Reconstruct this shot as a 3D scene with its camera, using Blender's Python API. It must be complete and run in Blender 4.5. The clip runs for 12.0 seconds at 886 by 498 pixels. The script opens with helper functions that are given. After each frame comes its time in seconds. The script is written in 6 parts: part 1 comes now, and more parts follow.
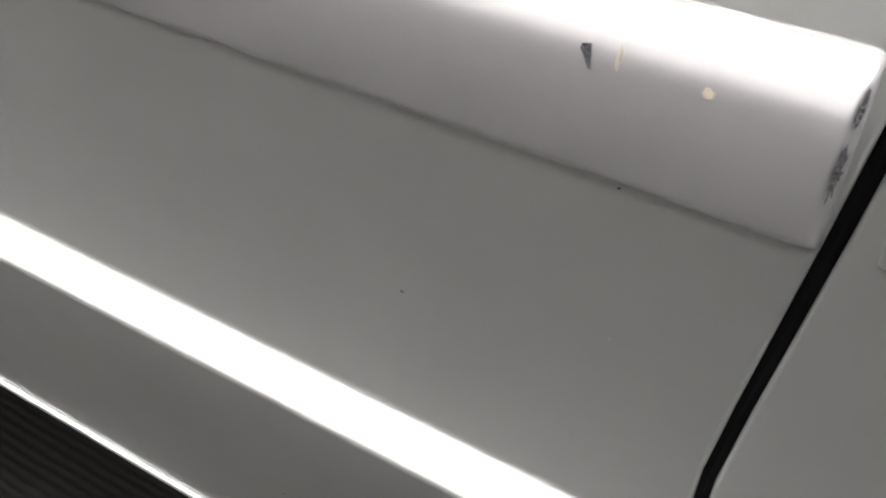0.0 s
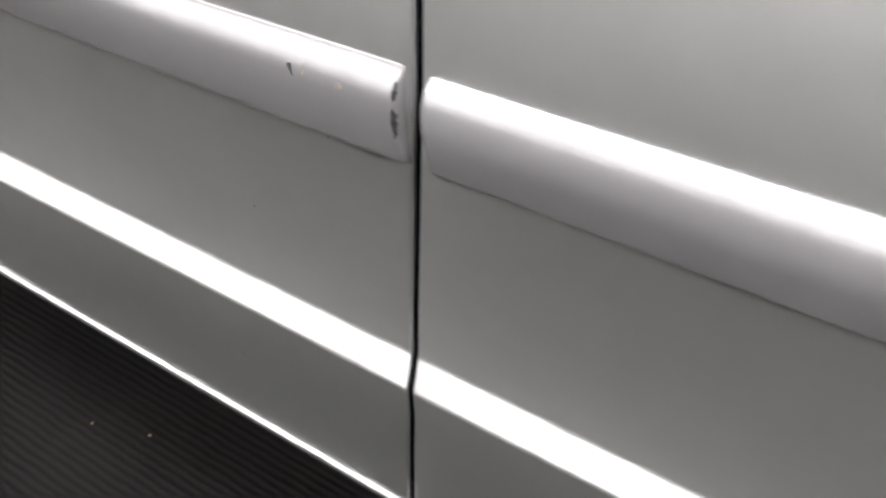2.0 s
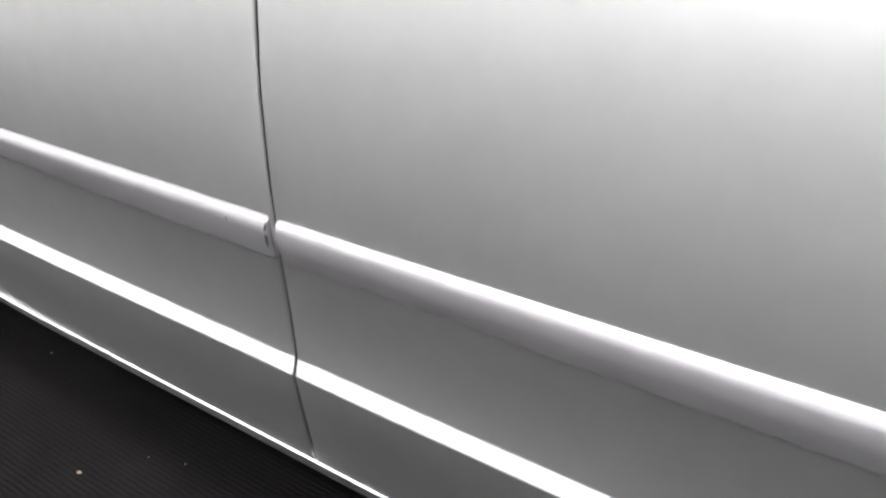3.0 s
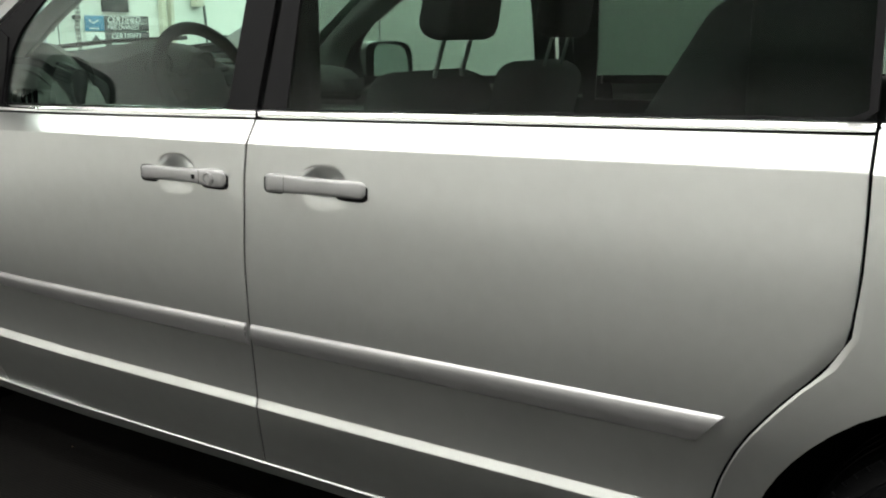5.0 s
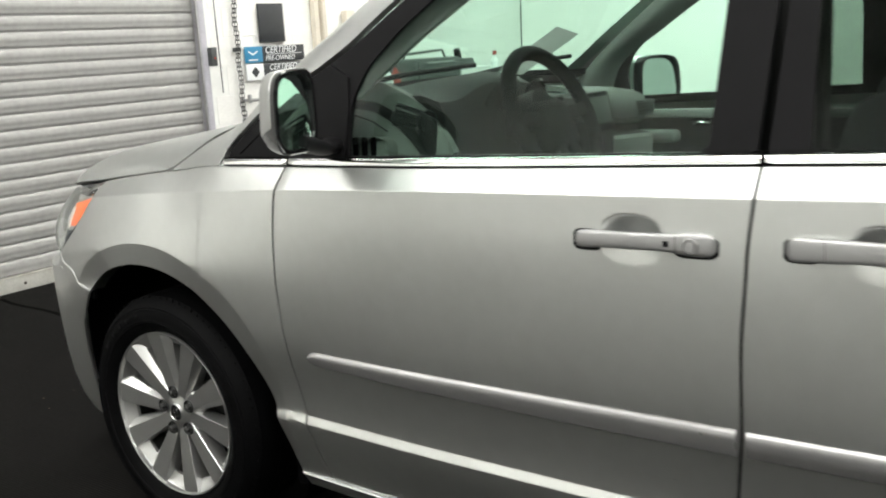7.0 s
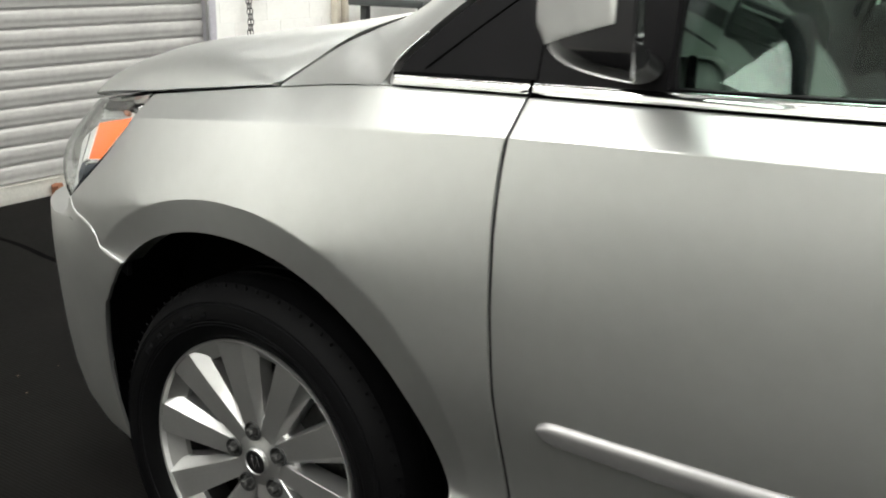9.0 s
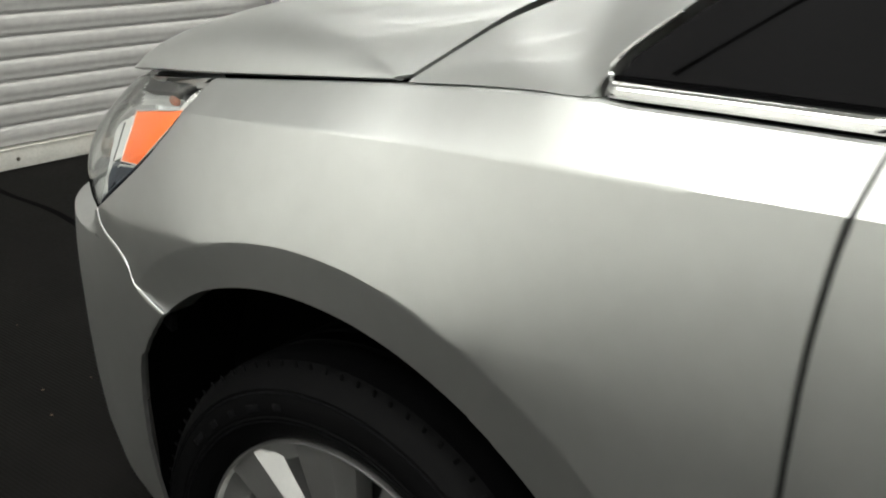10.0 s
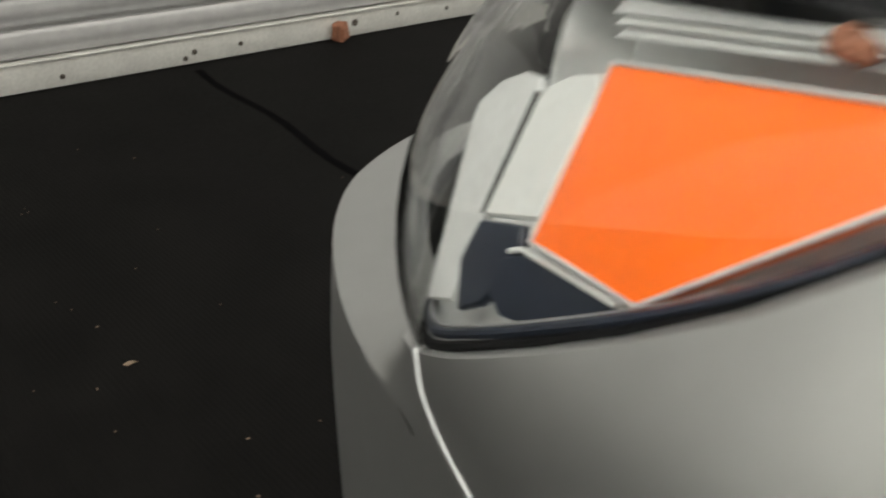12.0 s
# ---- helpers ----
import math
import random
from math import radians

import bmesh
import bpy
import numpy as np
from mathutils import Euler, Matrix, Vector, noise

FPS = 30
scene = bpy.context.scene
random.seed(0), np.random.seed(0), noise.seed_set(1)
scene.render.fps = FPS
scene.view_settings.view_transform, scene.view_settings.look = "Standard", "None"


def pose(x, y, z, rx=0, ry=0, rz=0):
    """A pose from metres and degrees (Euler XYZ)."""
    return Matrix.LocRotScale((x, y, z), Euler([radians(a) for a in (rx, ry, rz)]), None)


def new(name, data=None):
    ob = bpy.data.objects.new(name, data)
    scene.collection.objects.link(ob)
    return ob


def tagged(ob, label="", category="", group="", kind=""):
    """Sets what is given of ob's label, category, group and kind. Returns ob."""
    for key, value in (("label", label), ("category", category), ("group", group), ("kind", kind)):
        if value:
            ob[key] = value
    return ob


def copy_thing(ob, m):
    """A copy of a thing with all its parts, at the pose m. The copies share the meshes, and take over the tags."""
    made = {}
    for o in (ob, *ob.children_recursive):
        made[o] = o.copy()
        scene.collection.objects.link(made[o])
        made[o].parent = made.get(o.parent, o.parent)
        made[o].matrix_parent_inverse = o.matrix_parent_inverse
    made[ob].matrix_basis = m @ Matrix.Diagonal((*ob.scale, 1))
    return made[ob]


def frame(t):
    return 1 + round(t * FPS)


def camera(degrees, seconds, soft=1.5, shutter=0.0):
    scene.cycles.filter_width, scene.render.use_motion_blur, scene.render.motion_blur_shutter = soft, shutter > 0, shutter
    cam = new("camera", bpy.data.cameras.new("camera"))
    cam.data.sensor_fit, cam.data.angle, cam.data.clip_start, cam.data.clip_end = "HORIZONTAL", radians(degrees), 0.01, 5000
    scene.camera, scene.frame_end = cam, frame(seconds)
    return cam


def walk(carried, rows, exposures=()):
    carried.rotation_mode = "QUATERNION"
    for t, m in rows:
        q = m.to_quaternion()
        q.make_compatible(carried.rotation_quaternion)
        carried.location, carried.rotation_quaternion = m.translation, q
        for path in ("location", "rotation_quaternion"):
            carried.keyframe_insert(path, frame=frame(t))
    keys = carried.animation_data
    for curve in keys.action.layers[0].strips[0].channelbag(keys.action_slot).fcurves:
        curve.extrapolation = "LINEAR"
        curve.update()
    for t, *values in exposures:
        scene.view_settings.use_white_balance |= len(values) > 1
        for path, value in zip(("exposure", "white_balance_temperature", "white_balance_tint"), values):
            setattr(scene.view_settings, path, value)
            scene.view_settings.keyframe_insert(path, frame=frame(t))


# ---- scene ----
cam = camera(48.93, 12.0, 1.9, 0.4)
PATH = [
    (0.0, pose(1.5696, -0.2223, 0.6842, 57.55, -6.29, 30.56)),
    (0.5, pose(1.5682, -0.2087, 0.6789, 58.13, -7.42, 28.80)),
    (1.0, pose(1.6108, -0.2145, 0.6851, 60.05, -8.77, 29.75)),
    (1.5, pose(1.6288, -0.2177, 0.7145, 57.60, -4.53, 28.70)),
    (2.0, pose(1.7945, -0.3368, 0.7856, 57.34, -3.43, 34.69)),
    (2.5, pose(2.0396, -0.5061, 0.9082, 60.74, -1.11, 36.18)),
    (3.0, pose(2.2842, -0.6427, 0.9996, 66.33, -0.26, 38.05)),
    (5.0, pose(2.9986, -1.5222, 1.2562, 77.15, -0.28, 31.77)),
    (5.5, pose(2.9188, -1.6614, 1.2523, 78.54, 1.11, 32.19)),
    (6.0, pose(2.6670, -1.7583, 1.2795, 77.03, 2.40, 32.63)),
    (6.5, pose(2.3823, -1.6526, 1.2775, 76.91, 3.31, 34.96)),
    (7.0, pose(2.0833, -1.5266, 1.2869, 78.02, 3.26, 35.65)),
    (9.0, pose(1.0887, -1.0554, 1.1994, 73.38, -1.00, 33.36)),
    (9.5, pose(0.8503, -0.8805, 1.2121, 70.80, -1.00, 33.73)),
    (10.0, pose(0.6368, -0.6772, 1.1836, 69.94, -2.13, 36.61)),
    (10.5, pose(0.4159, -0.4832, 1.1552, 68.91, -3.64, 40.35)),
    (11.0, pose(0.1951, -0.4148, 1.1558, 66.91, -4.80, 39.85)),
    (11.5, pose(-0.0458, -0.2504, 1.0988, 64.95, -3.96, 44.69)),
    (12.0, pose(-0.2854, -0.1171, 0.9812, 62.62, -2.23, 49.52)),
]
EXPOSURES = [(0.0, 1.2, 6380, 16), (1.0, 1.27, 6340, 17), (2.0, 1.14, 6280, 17), (3.2, 0.88, 6140, 18), (4.8, -0.25, 6500, 8), (5.5, -0.28, 6500, 8), (6.5, -0.08, 6500, 8), (7.2, -0.2, 6500, 8), (9.0, -0.1, 6500, 8), (10.0, -0.4, 6500, 7), (10.5, -0.8, 6650, 6), (11.0, -1.05, 6750, 5), (11.5, -1.25, 6750, 5), (12.0, -0.65, 6650, 9)]
walk(cam, PATH, EXPOSURES)

# ---- light ----
world = bpy.data.worlds.new("world")
scene.world = world
world.use_nodes = True
world.node_tree.nodes["Background"].inputs[0].default_value = (0.6, 0.68, 0.75, 1)
world.node_tree.nodes["Background"].inputs[1].default_value = 0.05


# ---- materials ----
def material(name, color, rough=0.5, metal=0.0, coat=0.0, bump=0.0, grain=200.0, vary=0.0, vscale=6.0, spec=0.5, trans=0.0, ior=1.45, coords="Object"):
    """A Principled material with two scales of colour variation, roughness variation and a fine bump."""
    m = bpy.data.materials.new(name)
    m.use_nodes = True
    nt = m.node_tree
    b = nt.nodes["Principled BSDF"]
    b.inputs["Base Color"].default_value = (*color, 1)
    b.inputs["Roughness"].default_value = rough
    b.inputs["Metallic"].default_value = metal
    b.inputs["Coat Weight"].default_value = coat
    b.inputs["Coat Roughness"].default_value = 0.06
    b.inputs["Specular IOR Level"].default_value = spec
    b.inputs["Transmission Weight"].default_value = trans
    b.inputs["IOR"].default_value = ior
    tc = nt.nodes.new("ShaderNodeTexCoord")
    if vary > 0:
        n1, n2 = nt.nodes.new("ShaderNodeTexNoise"), nt.nodes.new("ShaderNodeTexNoise")
        n1.inputs["Scale"].default_value, n2.inputs["Scale"].default_value = vscale, vscale * 11
        n1.inputs["Detail"].default_value = 5
        add = nt.nodes.new("ShaderNodeMath")
        add.operation = "ADD"
        ramp = nt.nodes.new("ShaderNodeMapRange")
        ramp.inputs["From Min"].default_value, ramp.inputs["From Max"].default_value = 0.6, 1.4
        ramp.inputs["To Min"].default_value, ramp.inputs["To Max"].default_value = 1 - vary, 1 + vary
        mul = nt.nodes.new("ShaderNodeVectorMath")
        mul.operation = "SCALE"
        mul.inputs[0].default_value = color
        for n in (n1, n2):
            nt.links.new(tc.outputs[coords], n.inputs["Vector"])
        nt.links.new(n1.outputs["Fac"], add.inputs[0])
        nt.links.new(n2.outputs["Fac"], add.inputs[1])
        nt.links.new(add.outputs[0], ramp.inputs["Value"])
        nt.links.new(ramp.outputs[0], mul.inputs["Scale"])
        nt.links.new(mul.outputs[0], b.inputs["Base Color"])
        rr = nt.nodes.new("ShaderNodeMapRange")
        rr.inputs["To Min"].default_value, rr.inputs["To Max"].default_value = max(0.02, rough - 0.12 * vary), min(1, rough + 0.25 * vary)
        nt.links.new(n2.outputs["Fac"], rr.inputs["Value"])
        nt.links.new(rr.outputs[0], b.inputs["Roughness"])
    if bump > 0:
        n = nt.nodes.new("ShaderNodeTexNoise")
        n.inputs["Scale"].default_value, n.inputs["Detail"].default_value = grain, 3
        bp = nt.nodes.new("ShaderNodeBump")
        bp.inputs["Strength"].default_value, bp.inputs["Distance"].default_value = bump, 0.002
        nt.links.new(tc.outputs[coords], n.inputs["Vector"])
        nt.links.new(n.outputs["Fac"], bp.inputs["Height"])
        nt.links.new(bp.outputs[0], b.inputs["Normal"])
    return m


def emitter(name, color, strength):
    m = bpy.data.materials.new(name)
    m.use_nodes = True
    b = m.node_tree.nodes["Principled BSDF"]
    b.inputs["Base Color"].default_value = (0.9, 0.9, 0.9, 1)
    b.inputs["Emission Color"].default_value = (*color, 1)
    b.inputs["Emission Strength"].default_value = strength
    return m


M_PAINT = material("silver_metallic_paint", (0.604, 0.612, 0.602), 0.36, 0.95, 0.35, vary=0.03, vscale=3)
M_HANDLE = material("silver_handle_paint", (0.32, 0.317, 0.318), 0.45, 0.75, 0.2, vary=0.03, vscale=8)
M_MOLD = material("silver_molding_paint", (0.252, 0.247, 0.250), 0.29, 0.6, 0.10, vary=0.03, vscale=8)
M_BLACK = material("black_satin_trim", (0.0055, 0.0053, 0.0058), 0.5, spec=0.07, vary=0.15, vscale=20)
M_GLOSS = material("gloss_black_plastic", (0.006, 0.006, 0.0065), 0.12, spec=0.5)
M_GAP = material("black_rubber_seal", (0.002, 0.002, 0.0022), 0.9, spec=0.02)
M_CHROME = material("bright_trim", (0.86, 0.86, 0.86), 0.12, 1.0, vary=0.03, vscale=10)
M_GLASS = material("green_tinted_glass", (0.79, 0.97, 0.885), 0.0, trans=1.0, ior=1.29)
M_PRIV = material("dark_privacy_glass", (0.20, 0.265, 0.225), 0.0, trans=1.0, ior=1.27)
M_LENS = material("clear_lamp_lens", (0.97, 0.98, 0.97), 0.02, trans=1.0, ior=1.3)
M_MIRROR = material("mirror_glass", (0.75, 0.85, 0.8), 0.01, 1.0)
M_AMBER = material("amber_reflector", (0.74, 0.118, 0.003), 0.3, spec=0.4, coat=0.5, bump=0.25, grain=160, vary=0.08, vscale=25)
M_REFL = material("lamp_reflector", (0.80, 0.81, 0.80), 0.28, 0.6, vary=0.08, vscale=14)
M_FACET = material("pale_lamp_facet", (0.64, 0.65, 0.63), 0.35, 0.25, vary=0.08, vscale=20)
M_BOWL = material("grey_lamp_bowl", (0.56, 0.57, 0.56), 0.4, 0.25, vary=0.12, vscale=16)
M_NAVY = material("dark_lamp_bezel", (0.012, 0.016, 0.026), 0.3)
M_TYRE = material("tyre_rubber", (0.0018, 0.0018, 0.002), 0.55, spec=0.05, bump=0.3, grain=350, vary=0.3, vscale=14)
M_TYREG = material("worn_glossy_rubber", (0.003, 0.003, 0.0035), 0.4, spec=0.16, bump=0.3, grain=300)
M_ALLOY = material("silver_alloy", (0.44, 0.44, 0.435), 0.34, 0.9, 0.3, vary=0.05, vscale=20)
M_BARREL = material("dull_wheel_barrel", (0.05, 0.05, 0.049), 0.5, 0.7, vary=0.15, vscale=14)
M_DARKMETAL = material("dark_brake_metal", (0.03, 0.03, 0.03), 0.6, 0.5, vary=0.3, vscale=20)
M_SEAL = material("dark_grey_rubber_lip", (0.0015, 0.0015, 0.0017), 0.8, spec=0.03, vary=0.2, vscale=40)
M_CHIP = material("chipped_dark_plastic", (0.02, 0.02, 0.022), 0.8, bump=0.9, grain=900, vary=0.5, vscale=300)
M_STAIN = material("rusty_scuff", (0.20, 0.17, 0.13), 0.6, vary=0.3, vscale=200)
M_DASH = material("grey_dash_vinyl", (0.007, 0.0075, 0.0072), 0.7, spec=0.1, bump=0.0, grain=500, vary=0.12, vscale=10)
M_DASHL = material("light_grey_trim_vinyl", (0.11, 0.122, 0.110), 0.7, bump=0.1, grain=500, vary=0.1, vscale=10)
M_DASHM = material("mid_grey_dash_vinyl", (0.06, 0.067, 0.06), 0.7, spec=0.3, bump=0.1, grain=500, vary=0.1, vscale=10)
M_SEAT = material("dark_seat_cloth", (0.012, 0.0125, 0.013), 0.85, bump=0.6, grain=700, vary=0.25, vscale=12)
M_HEAD = material("grey_headliner", (0.36, 0.36, 0.33), 0.9, bump=0.3, grain=600, vary=0.08, vscale=8)
M_STEER = material("black_steering_leather", (0.0025, 0.0025, 0.0028), 0.6, spec=0.03, bump=0.0, grain=600, vary=0.2, vscale=20)
M_WALL = material("white_painted_block", (0.80, 0.79, 0.76), 0.6, bump=0.5, grain=90, vary=0.06, vscale=1.5, coords="Generated")
M_WALLP = material("white_painted_wall", (0.78, 0.78, 0.75), 0.65, bump=0.3, grain=60, vary=0.06, vscale=1.2)
M_GREYW = material("pale_painted_wall", (0.52, 0.52, 0.52), 0.65, bump=0.3, grain=60, vary=0.10, vscale=1.0)
M_CEIL = material("white_ceiling_paint", (0.74, 0.74, 0.72), 0.8, vary=0.04, vscale=1.0)
M_SHUT = material("grey_shutter_paint", (0.36, 0.355, 0.345), 0.45, 0.15, bump=0.15, grain=40, vary=0.12, vscale=2.5)
M_SHUTB = material("galvanised_bottom_bar", (0.55, 0.54, 0.50), 0.45, 0.3, bump=0.3, grain=60, vary=0.16, vscale=9)
M_STEEL = material("galvanised_steel", (0.42, 0.42, 0.42), 0.4, 0.8, vary=0.2, vscale=12)
M_RAIL = material("pale_grey_rail_paint", (0.42, 0.41, 0.45), 0.5, vary=0.12, vscale=5)
M_RUST = material("rusty_bolt", (0.22, 0.09, 0.05), 0.85, bump=0.8, grain=300, vary=0.4, vscale=60)
M_DIRT = material("dark_stain", (0.06, 0.05, 0.04), 0.9, vary=0.4, vscale=80)
M_BEIGE = material("beige_door_trim", (0.62, 0.57, 0.48), 0.5, vary=0.06, vscale=4)
M_SBLUE = material("blue_sign_panel", (0.03, 0.20, 0.36), 0.35, vary=0.1, vscale=8)
M_SBLACK = material("black_sign_panel", (0.03, 0.032, 0.035), 0.35, vary=0.15, vscale=8)
M_SWHITE = material("white_sign_print", (0.75, 0.76, 0.76), 0.5)
M_CART = material("dark_grey_machine_paint", (0.06, 0.065, 0.065), 0.5, vary=0.2, vscale=10)
M_RED = material("red_plastic", (0.35, 0.04, 0.03), 0.5, vary=0.1, vscale=10)
M_TEAL = material("teal_plastic", (0.03, 0.25, 0.22), 0.4, vary=0.1, vscale=10)
M_REFLECTION = material("grey_reflection", (0.20, 0.21, 0.20), 0.7, vary=0.1, vscale=15)
M_LEAF = material("dry_leaf_flake", (0.20, 0.145, 0.10), 0.9, vary=0.4, vscale=120)
M_TUBE = emitter("fluorescent_diffuser", (1.0, 0.99, 0.95), 21.0)


def floor_material():
    """Black rubber floor with fine ribs along the car, dust and damp patches."""
    m = material("black_ribbed_rubber_floor", (0.0038, 0.0035, 0.0032), 0.7, spec=0.08, vary=0.6, vscale=5)
    nt = m.node_tree
    b = nt.nodes["Principled BSDF"]
    tc = nt.nodes.new("ShaderNodeTexCoord")
    wave = nt.nodes.new("ShaderNodeTexWave")
    wave.bands_direction = "Y"
    wave.inputs["Scale"].default_value = 30.0
    wave.inputs["Distortion"].default_value = 1.6
    wave.inputs["Detail"].default_value = 2
    n = nt.nodes.new("ShaderNodeTexNoise")
    n.inputs["Scale"].default_value = 260
    add = nt.nodes.new("ShaderNodeMath")
    add.operation = "MULTIPLY_ADD"
    add.inputs[1].default_value = 0.5
    bp = nt.nodes.new("ShaderNodeBump")
    bp.inputs["Strength"].default_value, bp.inputs["Distance"].default_value = 0.22, 0.003
    nt.links.new(tc.outputs["Object"], wave.inputs["Vector"])
    nt.links.new(tc.outputs["Object"], n.inputs["Vector"])
    nt.links.new(n.outputs["Fac"], add.inputs[0])
    nt.links.new(wave.outputs["Fac"], add.inputs[2])
    nt.links.new(add.outputs[0], bp.inputs["Height"])
    nt.links.new(bp.outputs[0], b.inputs["Normal"])
    return m


M_FLOOR = floor_material()


# ---- mesh helpers ----
def finish(bm, name, mat, angle=30.0):
    bmesh.ops.recalc_face_normals(bm, faces=bm.faces)
    me = bpy.data.meshes.new(name)
    bm.to_mesh(me)
    bm.free()
    me.materials.append(mat)
    me.shade_smooth()
    me.set_sharp_from_angle(angle=radians(angle))
    return me


def part(name, bm, mat, parent=None, label="", angle=30.0):
    ob = new(name, finish(bm, name, mat, angle))
    ob.parent = parent
    if label:
        ob["label"] = label
    return ob


def thing(name, label, category, at=(0, 0, 0), group="", kind=""):
    ob = new(name)
    ob.location = at
    ob.empty_display_size = 0.1
    return tagged(ob, label, category, group, kind)


def grid(rows, bm=None, closed=False):
    """Quads between rows of points."""
    bm = bm or bmesh.new()
    vs = [[bm.verts.new(p) for p in r] for r in rows]
    n = len(rows[0])
    for a, b in zip(vs, vs[1:]):
        for i in range(n if closed else n - 1):
            j = (i + 1) % n
            bm.faces.new((a[i], a[j], b[j], b[i]))
    return bm


def thicken(bm, way):
    """Gives an open sheet a back at the offset `way` and closes its border."""
    faces = bm.faces[:]
    border = [e for e in bm.edges if e.is_boundary]
    twin = {v: bm.verts.new(v.co + Vector(way)) for v in bm.verts[:]}
    for f in faces:
        bm.faces.new([twin[v] for v in reversed(f.verts)])
    for e in border:
        a, b = e.verts
        bm.faces.new((a, b, twin[b], twin[a]))
    return bm


def box(size, at=(0, 0, 0), bevel=0.0, bm=None, rot=None, seg=2):
    bm = bm or bmesh.new()
    m = Matrix.Translation(at) @ (rot or Matrix.Identity(4)) @ Matrix.Diagonal((*size, 1))
    made = bmesh.ops.create_cube(bm, size=1, matrix=m)["verts"]
    if bevel > 0:
        es = list({e for v in made for e in v.link_edges})
        bmesh.ops.bevel(bm, geom=es, offset=bevel, segments=seg, profile=0.5, affect="EDGES")
    return bm


def lathe(profile, n=64, bm=None):
    """Turns (radius, depth) pairs about the y axis."""
    rows = [[(r * math.cos(2 * math.pi * i / n), y, r * math.sin(2 * math.pi * i / n)) for i in range(n)] for r, y in profile]
    return grid(rows, bm, closed=True)


def tube(points, radius, n=10, bm=None, flat=1.0, closed=False):
    """A round rod along points."""
    bm = bm or bmesh.new()
    pts = [Vector(p) for p in points]
    rows = []
    for i, p in enumerate(pts):
        a = pts[i - 1] if (i or closed) else p
        b = pts[(i + 1) % len(pts)] if (i + 1 < len(pts) or closed) else p
        d = (b - a).normalized()
        s = d.cross(Vector((0, 0, 1)))
        s = s.normalized() if s.length > 1e-4 else Vector((1, 0, 0))
        u = s.cross(d)
        r = radius[i] if isinstance(radius, (list, tuple)) else radius
        rows.append([p + s * r * math.cos(2 * math.pi * k / n) + u * r * flat * math.sin(2 * math.pi * k / n) for k in range(n)])
    if closed:
        rows.append(rows[0])
    grid(rows, bm, closed=True)
    if not closed:
        for r in (rows[0], rows[-1]):
            bm.faces.new([bm.verts.new(p) for p in r])
    bmesh.ops.remove_doubles(bm, verts=bm.verts, dist=1e-6)
    return bm


def curve(keys, x):
    """A smooth, overshoot-free curve through (x, y) keys."""
    n = len(keys)
    if x <= keys[0][0]:
        a, b = keys[0], keys[1]
        return a[1] + (x - a[0]) * (b[1] - a[1]) / (b[0] - a[0])
    if x >= keys[-1][0]:
        a, b = keys[-2], keys[-1]
        return b[1] + (x - b[0]) * (b[1] - a[1]) / (b[0] - a[0])
    d = [(keys[i + 1][1] - keys[i][1]) / (keys[i + 1][0] - keys[i][0]) for i in range(n - 1)]

    def slope(i):
        if i == 0:
            return d[0]
        if i == n - 1:
            return d[-1]
        return 0 if d[i - 1] * d[i] <= 0 else 2 * d[i - 1] * d[i] / (d[i - 1] + d[i])
    i = next(k for k in range(n - 1) if x <= keys[k + 1][0])
    h = keys[i + 1][0] - keys[i][0]
    t = (x - keys[i][0]) / h
    return ((2 * t ** 3 - 3 * t ** 2 + 1) * keys[i][1] + (t ** 3 - 2 * t ** 2 + t) * h * slope(i)
            + (3 * t ** 2 - 2 * t ** 3) * keys[i + 1][1] + (t ** 3 - t ** 2) * h * slope(i + 1))


def along(points, n):
    """n points at even steps along a smooth line through points."""
    pts = [Vector(p) for p in points]
    s = [0.0]
    for a, b in zip(pts, pts[1:]):
        s.append(s[-1] + (b - a).length)
    ks = [[(si, p[k]) for si, p in zip(s, pts)] for k in range(3)]
    return [Vector([curve(k, s[-1] * i / (n - 1)) for k in ks]) for i in range(n)]


def steps(a, b, n):
    return [a + (b - a) * i / n for i in range(n + 1)]


# ---- the van's side, as a surface y = side(x, z); x runs to the rear, the near side is y = 0 ----
MID = 0.96          # the van's middle plane
HUB_X, HUB_Z, REAR_X = -0.032, 0.334, 3.046
Z_SILL, Z_LEDGE, Z_TUCK = 0.2515, 0.4147, 0.4345


def shoulder_z(x):
    return curve([(-0.8, 0.845), (-0.45, 0.89), (-0.336, 0.9135), (-0.15, 0.933), (0.015, 0.947), (0.243, 0.965), (0.5, 0.983), (1.0, 1.003), (1.6, 1.017), (2.80, 1.053)], x)


def belt_z(x):
    return curve([(-0.8, 0.875), (-0.45, 0.938), (-0.313, 0.956), (0.015, 0.999), (0.283, 1.027), (0.5, 1.034), (0.9, 1.046), (1.6, 1.0687), (2.80, 1.1076)], x)


def profile(z, x):
    if x < 0.2:
        return curve([(0.15, 0.07), (0.25, 0.035), (0.4, 0.012), (0.5, 0.004), (0.6, -0.006), (0.75, -0.013), (0.9, -0.0165), (1.0, -0.016)], z)
    if z <= Z_LEDGE + 1e-6:
        return curve([(0.2, 0.092), (0.2515, 0.0714), (0.33, 0.043), (0.395, 0.0202), (0.4147, 0.0152)], z)
    if z < Z_TUCK - 1e-6:
        return 0.0152 + (z - Z_LEDGE) / (Z_TUCK - Z_LEDGE) * 0.0083
    return curve([(0.4345, 0.0235), (0.46, 0.0222), (0.48, 0.0190), (0.50, 0.0153), (0.53, 0.009), (0.56, 0.0022), (0.59, -0.0038), (0.62, -0.0085), (0.68, -0.0125), (0.75, -0.015), (0.9, -0.0175), (1.0, -0.016)], z)


